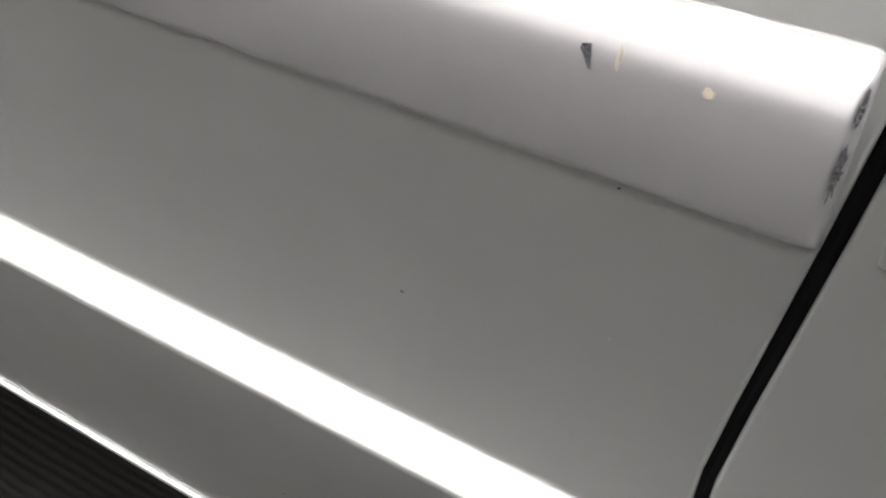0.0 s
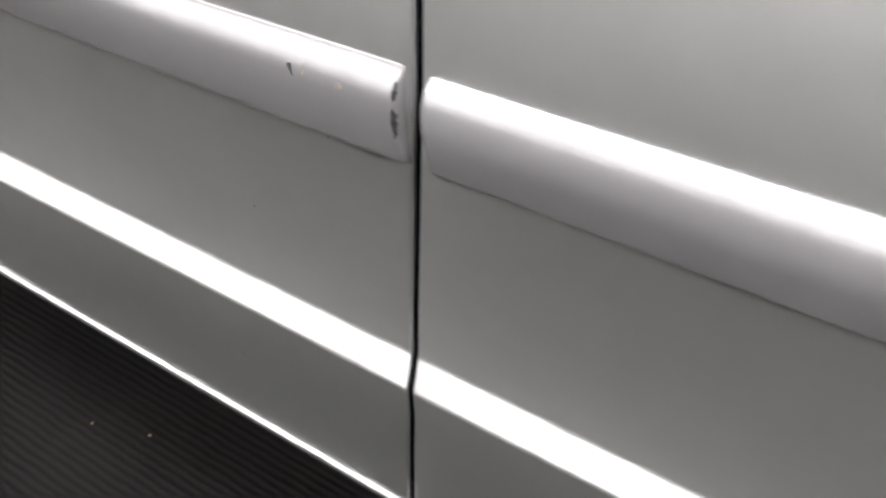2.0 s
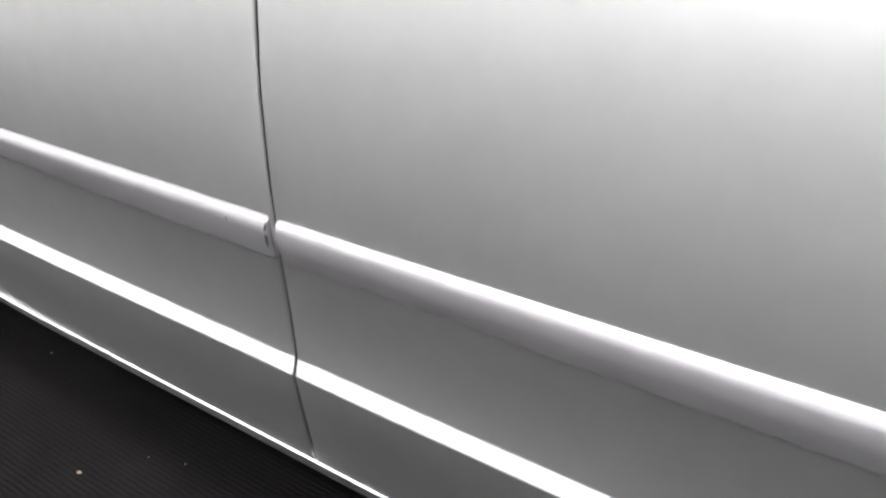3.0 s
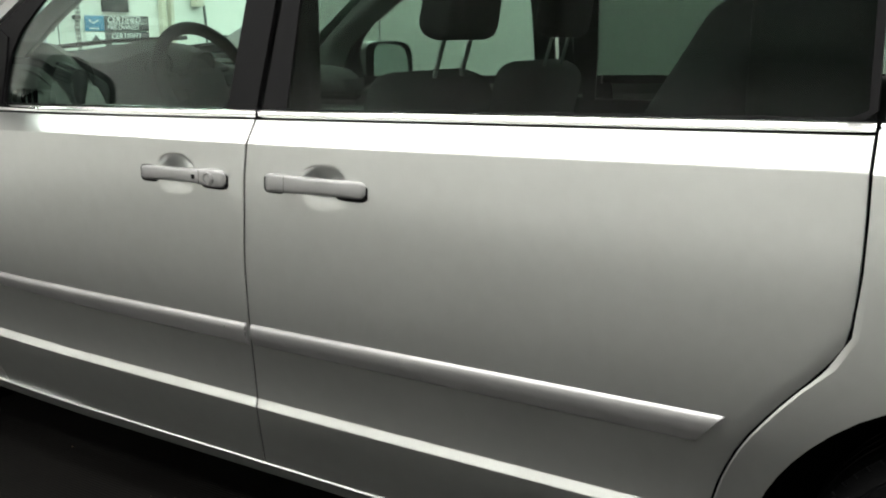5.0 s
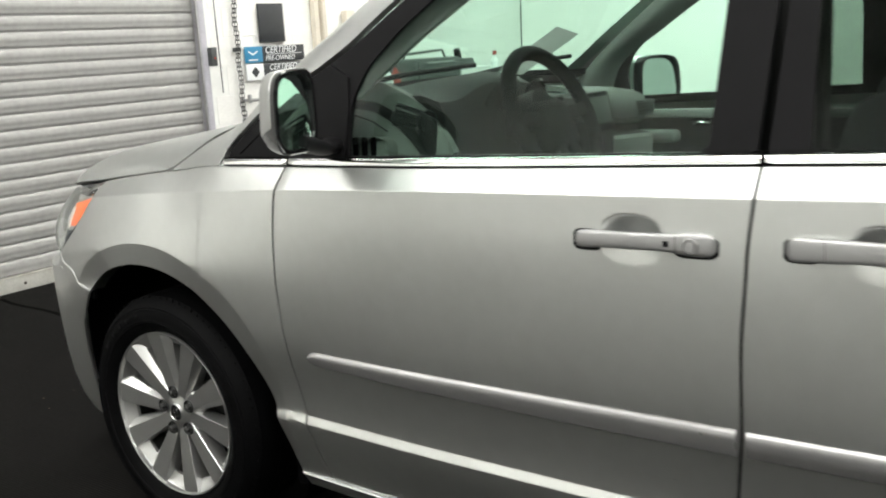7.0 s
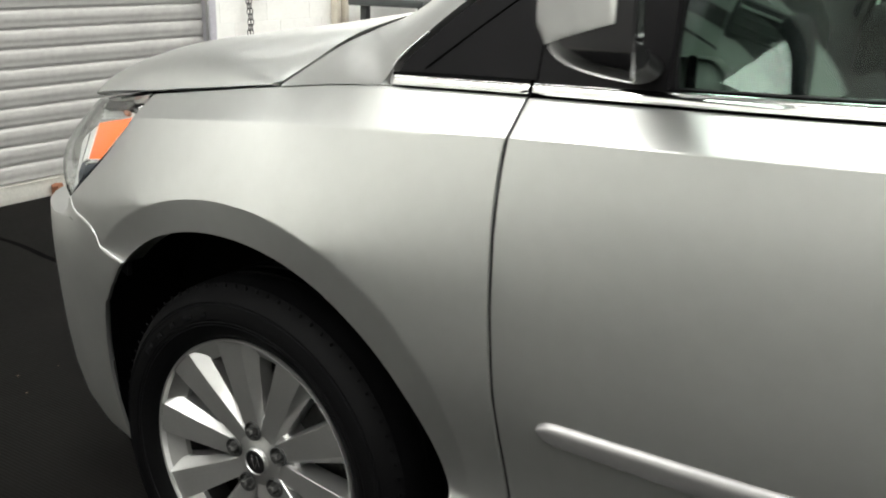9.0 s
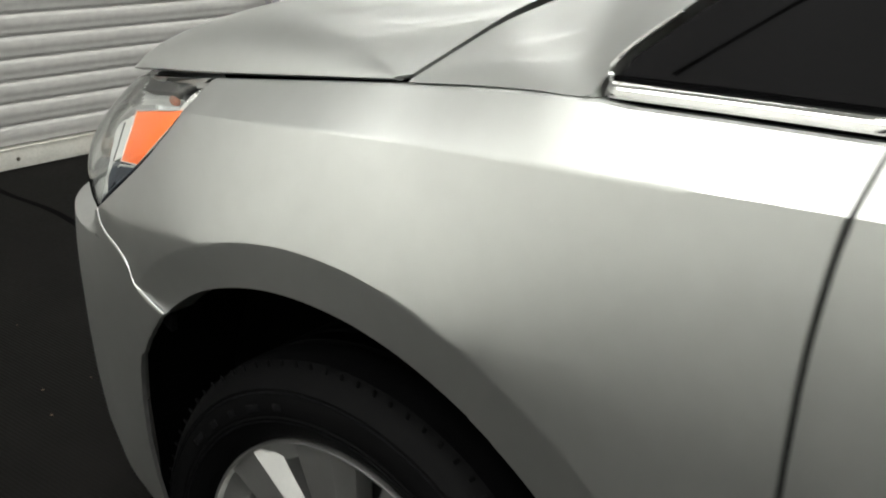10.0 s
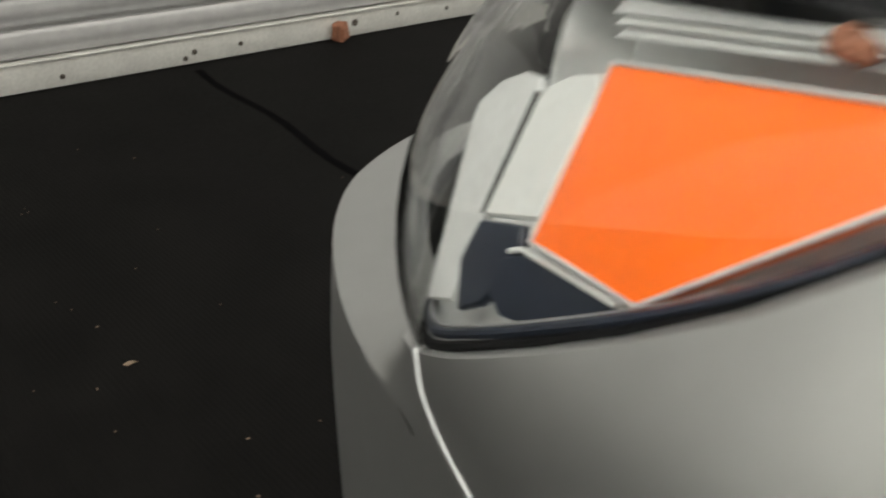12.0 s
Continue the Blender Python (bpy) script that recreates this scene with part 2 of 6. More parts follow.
def side(x, z):
    taper = curve([(-0.94, 0.45), (-0.88, 0.345), (-0.8, 0.275), (-0.7, 0.212), (-0.587, 0.147), (-0.45, 0.097), (-0.313, 0.058),
                   (-0.15, 0.038), (0, 0.028), (0.2, 0.023), (0.5, 0.016), (0.9, 0.002), (1.2, 0.0), (1.6, 0.0), (2.6, 0.009), (3.0, 0.014)], x)
    lean = curve([(-0.8, 0.15), (-0.587, 0.08), (-0.313, 0.052), (0.015, 0.053), (0.3, 0.024), (0.5, 0.012), (0.9, 0), (1.2, 0)], x)
    top = curve([(-0.8, 0.07), (-0.587, 0.05), (-0.313, 0.040), (0.015, 0.042), (0.283, 0.028), (0.5, 0.034), (0.9, 0.028), (1.6, 0.028), (2.8, 0.028)], x)
    zs, zb = shoulder_z(x), belt_z(x)
    y = profile(min(z, zs), x) + taper
    k = max(0.0, min(1.0, (-0.28 - x) / 0.2))
    z0 = 0.78 - 0.05 * k
    if z > z0:
        y += lean * ((min(z, zs) - z0) / (zs - z0)) ** (1.2 + 0.5 * k)
    if z > zs:
        y += top * (z - zs) / (zb - zs)
    return y


def glass_y(x, z):
    return side(x, belt_z(x)) + 0.012 + (z - belt_z(x)) * 0.27


DOOR_F = [(0.25, 0.527), (0.297, 0.518), (0.36, 0.509), (0.434, 0.499), (0.486, 0.494), (0.553, 0.487), (0.649, 0.479), (0.761, 0.475), (0.847, 0.475), (0.932, 0.480), (0.985, 0.487), (1.036, 0.498)]
DOOR_M = [(0.25, 1.5225), (0.33, 1.539), (0.4147, 1.5537), (0.4345, 1.5505), (0.46, 1.5500), (0.50, 1.5533), (0.56, 1.560), (0.62, 1.5655), (0.75, 1.565), (0.85, 1.571), (0.95, 1.577), (1.02, 1.585), (1.071, 1.588)]
DOOR_R = [(0.25, 2.565), (0.35, 2.565), (0.482, 2.589), (0.575, 2.625), (0.68, 2.698), (0.743, 2.752), (0.799, 2.784), (0.931, 2.792), (1.12, 2.788)]
GAP = 0.0024


def z_rows(fine=None):
    """Rows of a door: (kind, fraction) from the sill to the belt."""
    zs = steps(Z_SILL, Z_LEDGE, 7)[:-1] + [Z_LEDGE - 0.002, Z_LEDGE, Z_LEDGE + 0.0018, 0.5 * (Z_LEDGE + Z_TUCK), Z_TUCK - 0.0018, Z_TUCK, Z_TUCK + 0.0025]
    lo, hi = fine or (0.90, 0.90)
    zs += steps(Z_TUCK, lo, 13)[1:]
    if fine:
        zs += steps(lo, hi, 34)[1:]
    return zs


def door_skin(left, right, cup=None, cup_z=0.938):
    """A pressed door skin between two shut lines, with a hollow for the handle and turned-in edges."""
    cols = steps(0, 1, 30)
    if cup:
        xa = (cup - 0.085 - curve(left, 0.94)) / (curve(right, 0.94) - curve(left, 0.94))
        xb = (cup + 0.085 - curve(left, 0.94)) / (curve(right, 0.94) - curve(left, 0.94))
        cols = [c for c in cols if c < xa - 0.01 or c > xb + 0.01] + steps(xa, xb, 46)
        cols.sort()
    cols = [0.0, 0.0006, 0.0018] + cols[1:-1] + [0.9982, 0.9994, 1.0]
    rows = []
    zl = z_rows((0.888, 0.976) if cup else None)
    zl = [zl[0], zl[0] + 0.0012, zl[0] + 0.004] + zl[1:]
    marks = zl + [("s", f) for f in (0.0, 0.07, 0.14, 0.21, 0.28, 0.35, 0.42, 0.49, 0.56, 0.63, 0.7, 0.77, 0.84, 0.91, 0.96, 1.0)] + [("b", f) for f in (0.06, 0.25, 0.5, 0.75, 0.94, 0.98, 1.0)]
    for m in marks:
        row = []
        for c in cols:
            z = m if not isinstance(m, tuple) else 1.03
            for _ in range(4):
                x0, x1 = curve(left, z) + GAP, curve(right, z) - GAP
                x = x0 + (x1 - x0) * c
                if isinstance(m, tuple):
                    a, b = shoulder_z(x), belt_z(x) - 0.003
                    lo = zl[-1]
                    z = lo + (a - lo) * m[1] if m[0] == "s" else a + (b - a) * m[1]
            y = side(x, z)
            if cup:
                # a rounded hollow, deep and steep above the grip, shallow below it
                d = 1 - (abs((x - cup) / 0.060) ** 2.6 + abs((z - cup_z) / 0.0465) ** 2.6) ** (1 / 2.6)
                if d > 0:
                    k = d * d / (d + 0.06)
                    y += 0.036 * k * curve([(-0.05, 0.10), (-0.02, 0.16), (0.0, 0.5), (0.012, 1.0), (0.05, 1.0)], z - cup_z)
            e = min(c, 1 - c)
            y += 0.0018 if e == 0 else (0.0004 if e < 0.001 else 0)
            y += 0.0022 if m in (zl[0], ("b", 1.0)) else 0
            row.append((x, y, z))
        rows.append(row)
    return thicken(grid(rows), (0, 0.0016, 0))


# ---- the minivan ----
van = thing("minivan", "silver metallic minivan parked on the black rubber floor", "minivan")


def both(bm, name, mat, label="", angle=30.0, parent=None):
    """The part on the near side and its mirror image on the far side."""
    ob = part(name, bm, mat, parent or van, label, angle)
    me = ob.data.copy()
    me.transform(Matrix.Translation((0, 2 * MID, 0)) @ Matrix.Diagonal((1, -1, 1, 1)))
    me.flip_normals()
    if name in ("window_frame", "window_pane", "quarter_window", "quarter_bar", "quarter_trim", "mirror_sail"):
        me.transform(Matrix.Translation((-0.18, 0, -0.03)))
    far = new(name, me)
    far.parent = parent or van
    if label:
        far["label"] = label
    return ob, far


front_door, _ = both(door_skin(DOOR_F, DOOR_M, 1.374, 0.936), "front_door", M_PAINT, "silver front door skin with a sharp shoulder line", 60)
sliding_door, _ = both(door_skin(DOOR_M, DOOR_R, 1.788, 0.940), "sliding_door", M_PAINT, "silver sliding rear door skin", 60)

# dark seals and inner door shells behind the shut lines
for x0, x1 in ((0.53, 1.52), (1.60, 2.55)):
    rows = [[(x, side(x, z) + 0.026, z) for x in steps(x0 - 0.05, x1 + 0.04, 24)] for z in steps(0.27, 1.0, 24)]
    both(thicken(grid(rows), (0, 0.06, 0)), "inner_door_panel", M_DASH, "dark grey inner door trim")


def seal(line, name="door_seal", inset=0.021, width=0.03):
    rows = []
    for z in steps(line[0][0], line[-1][0] + 0.003, 40):
        x = curve(line, z)
        rows.append([(x - width, side(x - width, z) + inset, z), (x + width, side(x + width, z) + inset, z)])
    both(thicken(grid(rows), (0, 0.012, 0)), name, M_GAP, "black rubber door seal")


for ln in (DOOR_F, DOOR_M, DOOR_R):
    seal(ln)
    rows = []
    for z in steps(ln[0][0], ln[-1][0] + 0.003, 60):
        x = curve(ln, z)
        rows.append([(x + d, side(x, z) + 0.0034 + 0.0010 * abs(d) / GAP, z) for d in (-GAP + 0.0001, 0.0, GAP - 0.0001)])
    both(thicken(grid(rows), (0, 0.010, 0)), "seal_lip", M_SEAL, "dark rubber lip in the door gap")


# fender: a sheet from the wheel arch out to its border, with a flat lip round the arch
def arch_r(a):
    return curve([(-9, 0.455), (-4, 0.442), (12, 0.430), (34, 0.424), (60, 0.418), (75, 0.419), (90, 0.422), (106, 0.429), (121, 0.437), (134.3, 0.4412)], a)


def lip_r(a):
    return curve([(-9, 0.462), (8, 0.468), (22, 0.484), (36, 0.4945), (48, 0.4935), (62, 0.486), (76, 0.4825), (88, 0.4815), (100, 0.4835), (112, 0.489), (122, 0.4955), (134, 0.512)], a)


def polar(a, r):
    return HUB_X + r * math.cos(radians(a)), HUB_Z + r * math.sin(radians(a))


SEAM = [(-0.3395, 0.6525), (-0.376, 0.656), (-0.437, 0.660), (-0.460, 0.686), (-0.508, 0.698), (-0.547, 0.701), (-0.575, 0.708), (-0.584, 0.726)]
LAMP_LOW = [(-0.584, 0.726), (-0.540, 0.752), (-0.488, 0.786), (-0.442, 0.8175), (-0.402, 0.848), (-0.362, 0.884), (-0.336, 0.9135), (-0.324, 0.930), (-0.311, 0.9545)]


def resample(pts, n):
    s = [0.0]
    for a, b in zip(pts, pts[1:]):
        s.append(s[-1] + math.hypot(b[0] - a[0], b[1] - a[1]))
    out, k = [], 0
    for i in range(n):
        t = s[-1] * i / (n - 1)
        while k < len(s) - 2 and s[k + 1] < t:
            k += 1
        f = (t - s[k]) / max(1e-9, s[k + 1] - s[k])
        out.append((pts[k][0] + f * (pts[k + 1][0] - pts[k][0]), pts[k][1] + f * (pts[k + 1][1] - pts[k][1])))
    return out


def fender_bm():
    """The fender: a lip round the arch, a sheet out to the shoulder line, and a strip above it."""
    xs = steps(-0.336, 0.4845, 80)
    border = resample(SEAM[2:], 20)[:-1] + resample(LAMP_LOW[:7], 40)[:-1]
    n_top = len(border)
    border += [(x, shoulder_z(x)) for x in xs]
    zs = sorted([Z_SILL, Z_LEDGE, Z_TUCK, 0.421, 0.428] + steps(0.265, 0.405, 9) + steps(0.446, 0.975, 30), reverse=True)
    border += [(curve(DOOR_F, z) - GAP, z) for z in zs]
    n = len(border)
    cols = []
    for i, (bx, bz) in enumerate(border):
        lin = 134.2 - 143.7 * i / (n - 1)
        a = 0.35 * lin + 0.65 * math.degrees(math.atan2(bz - HUB_Z, bx - HUB_X))
        if i >= n_top + len(xs):
            level = math.degrees(math.asin(max(-0.9, min(0.9, (bz - HUB_Z) / 0.405))))
            level = math.degrees(math.asin(max(-0.9, min(0.9, (bz - HUB_Z) / arch_r(level)))))
            k = max(0.0, min(1.0, (0.70 - bz) / 0.22))
            a = a * (1 - k) + level * k
        cols.append((max(-11.5, min(134.2 - 0.42 * i, a)), bx, bz))
    bm = bmesh.new()
    rows = []
    kinds = [("w", 0), ("w", 1), ("l", 0.06), ("l", 0.5), ("l", 0.93), ("l", 1)] + [("o", f) for f in (0.02, 0.05, 0.13, 0.25, 0.38, 0.52, 0.65, 0.76, 0.85, 0.92, 0.96, 0.985, 1.0)]
    for kind, f in kinds:
        row = []
        for i, (a, bx, bz) in enumerate(cols):
            ra = arch_r(a)
            rl = min(lip_r(a), ra + 0.95 * max(0.004, math.hypot(bx - HUB_X, bz - HUB_Z) - ra))
            ax, az = polar(a, ra)
            # the lip ends on the bumper seam, its crease at the seam's kink
            k = max(0.0, (a - 112.0) / 22.2)
            fx, fz = polar(a + 7.0 * k * k, rl)
            k = max(0.0, (a - 129.0) / 5.2) ** 2
            fx, fz = fx + (border[0][0] - fx) * k, fz + (border[0][1] - fz) * k
            if kind == "o":
                x, z = fx + (bx - fx) * f, fz + (bz - fz) * f
                y = side(x, z) + (0.002 if f == 1.0 and not (n_top <= i < n_top + len(xs)) else 0)
            else:
                k = f if kind == "l" else 0.0
                x, z = ax + (fx - ax) * k, az + (fz - az) * k
                tilt = 0.0105 * min(1, (rl - ra) / 0.05) * max(0.3, min(1.0, (137.0 - a) / 14)) * curve([(-9, 1.0), (20, 1.2), (45, 1.45), (65, 1.25), (85, 0.9), (134, 0.6)], a)
                yf = side(fx, fz)
                ya = side(ax, az) + (yf - side(ax, az)) * 0.6 * max(0.0, min(1.0, (134.2 - a) / 18)) + tilt
                y = ya + (yf - ya) * k
                if kind == "w":
                    y += 0.035 * (1 - f)
            row.append((x, y, z))
        rows.append(row)
    grid(rows, bm)
    strip = []
    for f in (0.0, 0.06, 0.3, 0.6, 0.85, 0.96, 1.0):
        row = []
        for i, x in enumerate(xs):
            t = i / (len(xs) - 1)
            x_top = -0.312 + (0.4955 + 0.312) * t
            xx = x + (x_top - x) * f
            top = belt_z(x_top) - curve([(-0.32, 0.001), (0.0, 0.001), (0.05, 0.0015), (0.15, 0.001), (0.26, 0.001), (0.30, 0.003), (0.6, 0.003)], x_top)
            z0 = shoulder_z(x)
            z = z0 + (top - z0) * f
            row.append((xx, side(xx, z) + (0.002 if f == 1.0 else 0), z))
        strip.append(row)
    grid(strip, bm)
    bmesh.ops.remove_doubles(bm, verts=bm.verts, dist=2e-5)
    return thicken(bm, (0.0, 0.012, 0.0))


both(fender_bm(), "fender", M_PAINT, "silver front fender with a flat lip round the wheel arch", 20)

# rear quarter panel behind the sliding door
rows = []
for i in range(25):
    f = i / 24
    row = []
    for z in [Z_SILL, 0.33, 0.406, 0.425] + steps(0.45, 0.70, 8) + [0.715, 0.73, 0.738, 0.7437, 0.7445, 0.8, 0.9, 0.98, 1.05, 1.112]:
        x0 = curve(DOOR_R, z) + GAP
        r2 = 0.41 ** 2 - (z - HUB_Z) ** 2
        if z < 0.744 and r2 > 0:
            x1 = REAR_X - math.sqrt(r2)
        else:
            x1 = REAR_X
        row.append((x0 + (x1 - x0) * f, side(min(2.9, x0), z) + 0.002 * (i == 0), z))
    rows.append(row)
both(thicken(grid(rows), (0, 0.014, 0)), "quarter_panel", M_PAINT, "silver rear quarter panel before the rear wheel", 9)
rows = []
for i in range(25):
    f = i / 24
    row = []
    for z in [0.30, 0.406] + steps(0.45, 0.70, 8) + [0.715, 0.73, 0.738, 0.7437, 0.7445, 0.8, 0.9, 0.98, 1.05, 1.112]:
        r2 = 0.41 ** 2 - (z - HUB_Z) ** 2
        x0 = REAR_X + (math.sqrt(r2) if z < 0.744 and r2 > 0 else 0)
        x = x0 + (4.05 - x0) * f
        row.append((x, side(2.9, z) + 0.16 * max(0, (x - 3.5) / 0.55) ** 2.5, z))
    rows.append(row)
both(thicken(grid(rows), (0, 0.014, 0)), "rear_panel", M_PAINT, "silver rear side panel", 9)
bm = box((0.06, 1.56, 0.95), (4.06, MID, 0.82), 0.03)
part("tailgate", bm, M_PAINT, van, "silver tailgate")
bm = box((0.5, 1.5, 0.04), (3.9, MID, 0.32), 0.01)
part("rear_floor", bm, M_GAP, van)

# rocker under the doors
rows = []
for x in steps(0.42, 2.60, 90):
    dy = curve([(0.36, 0.02), (0.5, 0.012), (0.9, 0), (1.2, 0)], x)
    notch = 0.004 if abs(x - 0.60) < 0.004 else 0
    rows.append([(x, y + dy + notch, z) for y, z in ((0.098, 0.2512), (0.0735, 0.2512), (0.0714, 0.2507), (0.0702, 0.2495), (0.0698, 0.2478), (0.0708, 0.2462), (0.0740, 0.2452), (0.0750, 0.2440), (0.0930, 0.2150), (0.0970, 0.2090), (0.1050, 0.2050))])
both(grid(rows), "rocker_panel", M_PAINT, "silver rocker lip under the doors", 25)
rows = [[(x, y + curve([(0.36, 0.02), (0.5, 0.012), (0.9, 0), (1.2, 0)], x), z) for y, z in ((0.100, 0.2062), (0.118, 0.197), (0.16, 0.190))] for x in steps(0.40, 2.60, 40)]
both(grid(rows), "rocker_underside", M_GAP, "black underside of the rocker", 25)
both(box((2.3, 0.12, 0.10), (1.49, 0.20, 0.23), 0.01), "rocker_inner", M_GAP, "black underbody rail")
part("underbody", box((4.2, 1.5, 0.06), (1.75, MID, 0.25), 0.01), M_GAP, van, "black underbody")
part("engine_bay", box((0.75, 1.0, 0.45), (-0.22, MID, 0.62), 0.05), M_GAP, van, "black engine bay block")


# side moldings
def mold_out(f, front=True):
    """How far the molding stands out at the height f of its face: a short foot, an almost upright face, an upper part rolling back."""
    if f < 0.03 or f > 0.97:
        return 0.0
    if not front:
        return curve([(0.03, 0.24), (0.07, 0.34), (0.25, 0.56), (0.45, 0.75), (0.55, 0.785), (0.66, 0.765), (0.78, 0.68), (0.87, 0.54), (0.93, 0.37), (0.97, 0.16)], f)
    if f < 0.07:
        return 0.25 + 0.11 * (f - 0.03) / 0.04
    if f < 0.64:
        return 0.36 + 0.29 * math.sin((f - 0.07) / 0.57 * math.pi / 2)
    return max(0.02, 0.65 - 0.75 * ((f - 0.64) / 0.36) ** 2.2)


def molding(x0, x1, name, front):
    n = 90
    xs = [x0 + (x1 - x0) * (0.5 - 0.5 * math.cos(math.pi * i / n)) for i in range(n + 1)]
    xs = [x0, x0 + 0.0006, x0 + 0.0015, x0 + 0.003] + [x for x in xs if x0 + 0.004 < x < x1 - 0.004] + [x1 - 0.003, x1 - 0.0015, x1 - 0.0006, x1]
    rows = []
    for x in xs:
        zt = 0.6215 + (x - 1.56) * (0.012 if x > 1.56 else 0.0095)
        h = curve([(0.552, 0.033), (0.9, 0.043), (1.3, 0.0495), (1.56, 0.0508), (2.6, 0.058)], x)
        if front:
            h, zt = h + 0.0022, zt + 0.0022
        th = 0.0125
        a, b = x - x0, x1 - x
        e = min(a, b)
        sq = 1.0
        if front and a < 0.03:
            sq = math.sqrt(max(0.0, 1 - (1 - a / 0.03) ** 2)) * 0.9 + 0.1
        round_ = math.sqrt(max(0.0, 1 - (1 - min(1, e / 0.003)) ** 2))
        th *= 0.25 + 0.75 * round_
        zm = zt - h * 0.5 - (0.0022 if front else 0.0011)
        hh = h * sq * (0.93 + 0.07 * round_)
        zb = zm - hh / 2
        ztp = zm + hh / 2
        row = []
        for k in range(33):
            f = k / 32
            z = zb + (ztp - zb) * f
            # lower face stands almost upright, the upper face rolls back to the door
            d = mold_out(f, front)
            slant = 0.0
            if not front and b < 0.06:
                slant = max(0.0, (0.06 - b) / 0.06)
            row.append((x - slant * 0.05 * (1 - f), side(x, z) - 0.0004 - th * d, z))
        rows.append(row)
    return thicken(grid(rows), (0, 0.0035, 0))


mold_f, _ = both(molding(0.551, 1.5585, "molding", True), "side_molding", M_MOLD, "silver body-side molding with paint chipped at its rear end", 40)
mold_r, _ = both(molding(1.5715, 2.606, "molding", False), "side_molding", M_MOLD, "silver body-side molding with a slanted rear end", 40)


def patch(cx, cz, pts, lift, mat, name, parent, label):
    """A small ragged flake lying on the molding's face."""
    bm = bmesh.new()
    ring = []
    for dx, dz in pts:
        x, z = cx + dx, cz + dz - 0.0010
        f = (z - 0.5668) / 0.0547
        d = mold_out(f)
        over = max(0.0, x - 1.5580)
        x = min(x, 1.5587)
        e = max(0.0, 1.5585 - x)
        r = math.sqrt(max(0.0, 1 - (1 - min(1, e / 0.003)) ** 2))
        ring.append(bm.verts.new((x, side(x, z) - 0.0004 - 0.0125 * (0.25 + 0.75 * r) * d - lift + over * 2.5, z)))
    bm.faces.new(ring)
    bmesh.ops.triangulate(bm, faces=bm.faces[:])
    thicken(bm, (0, 0.0006, 0))
    return part(name, bm, mat, parent, label)


rnd = random.Random(3)


def ragged(w, h, n=14, lean=0.0, low=0.6):
    out = []
    for i in range(n):
        a = 2 * math.pi * i / n
        k = rnd.uniform(low, 1.15)
        out.append((w * k * math.cos(a) + lean * h * math.sin(a), h * k * math.sin(a)))
    return out


patch(1.4965, 0.6058, [(-0.0016, 0.0026), (0.0006, 0.0030), (0.0011, 0.0), (0.0014, -0.0034), (0.0006, -0.0030), (-0.0008, -0.0002), (-0.0019, 0.0014)], 0.0003, M_CHIP, "paint_chip", mold_f, "dark chip in the molding's paint")
patch(1.5574, 0.6112, ragged(0.0007, 0.0042, 36, 0.03, 0.4), 0.0013, M_CHIP, "paint_chip", mold_f, "dark chip in the molding's paint")
patch(1.5572, 0.5955, ragged(0.0009, 0.0080, 44, 0.03, 0.4), 0.0013, M_CHIP, "paint_chip", mold_f, "long dark chip on the molding's end")
patch(1.5042, 0.6070, ragged(0.0008, 0.0036, 12, 0.05), 0.0002, M_STAIN, "scuff", mold_f, "pale brown scuff")
patch(1.5262, 0.6052, ragged(0.0017, 0.0013, 12), 0.0002, M_STAIN, "scuff", mold_f, "pale brown scuff")
for cx, cz, w, h, mat in ((1.4367, 0.493, 0.0010, 0.0004, M_CHIP), (1.5112, 0.5108, 0.0002, 0.0016, M_SWHITE), (1.507, 0.5665, 0.0006, 0.0005, M_CHIP), (1.37, 0.33, 0.0010, 0.0008, M_STAIN), (1.40, 0.352, 0.0014, 0.0006, M_STAIN)):
    bm = bmesh.new()
    bm.faces.new([bm.verts.new((cx + dx, side(cx + dx, cz + dz) - 0.0003, cz + dz)) for dx, dz in ragged(w, h, 8, 0.3)])
    part("paint_mark", bm, mat, front_door, "tiny mark on the paint")


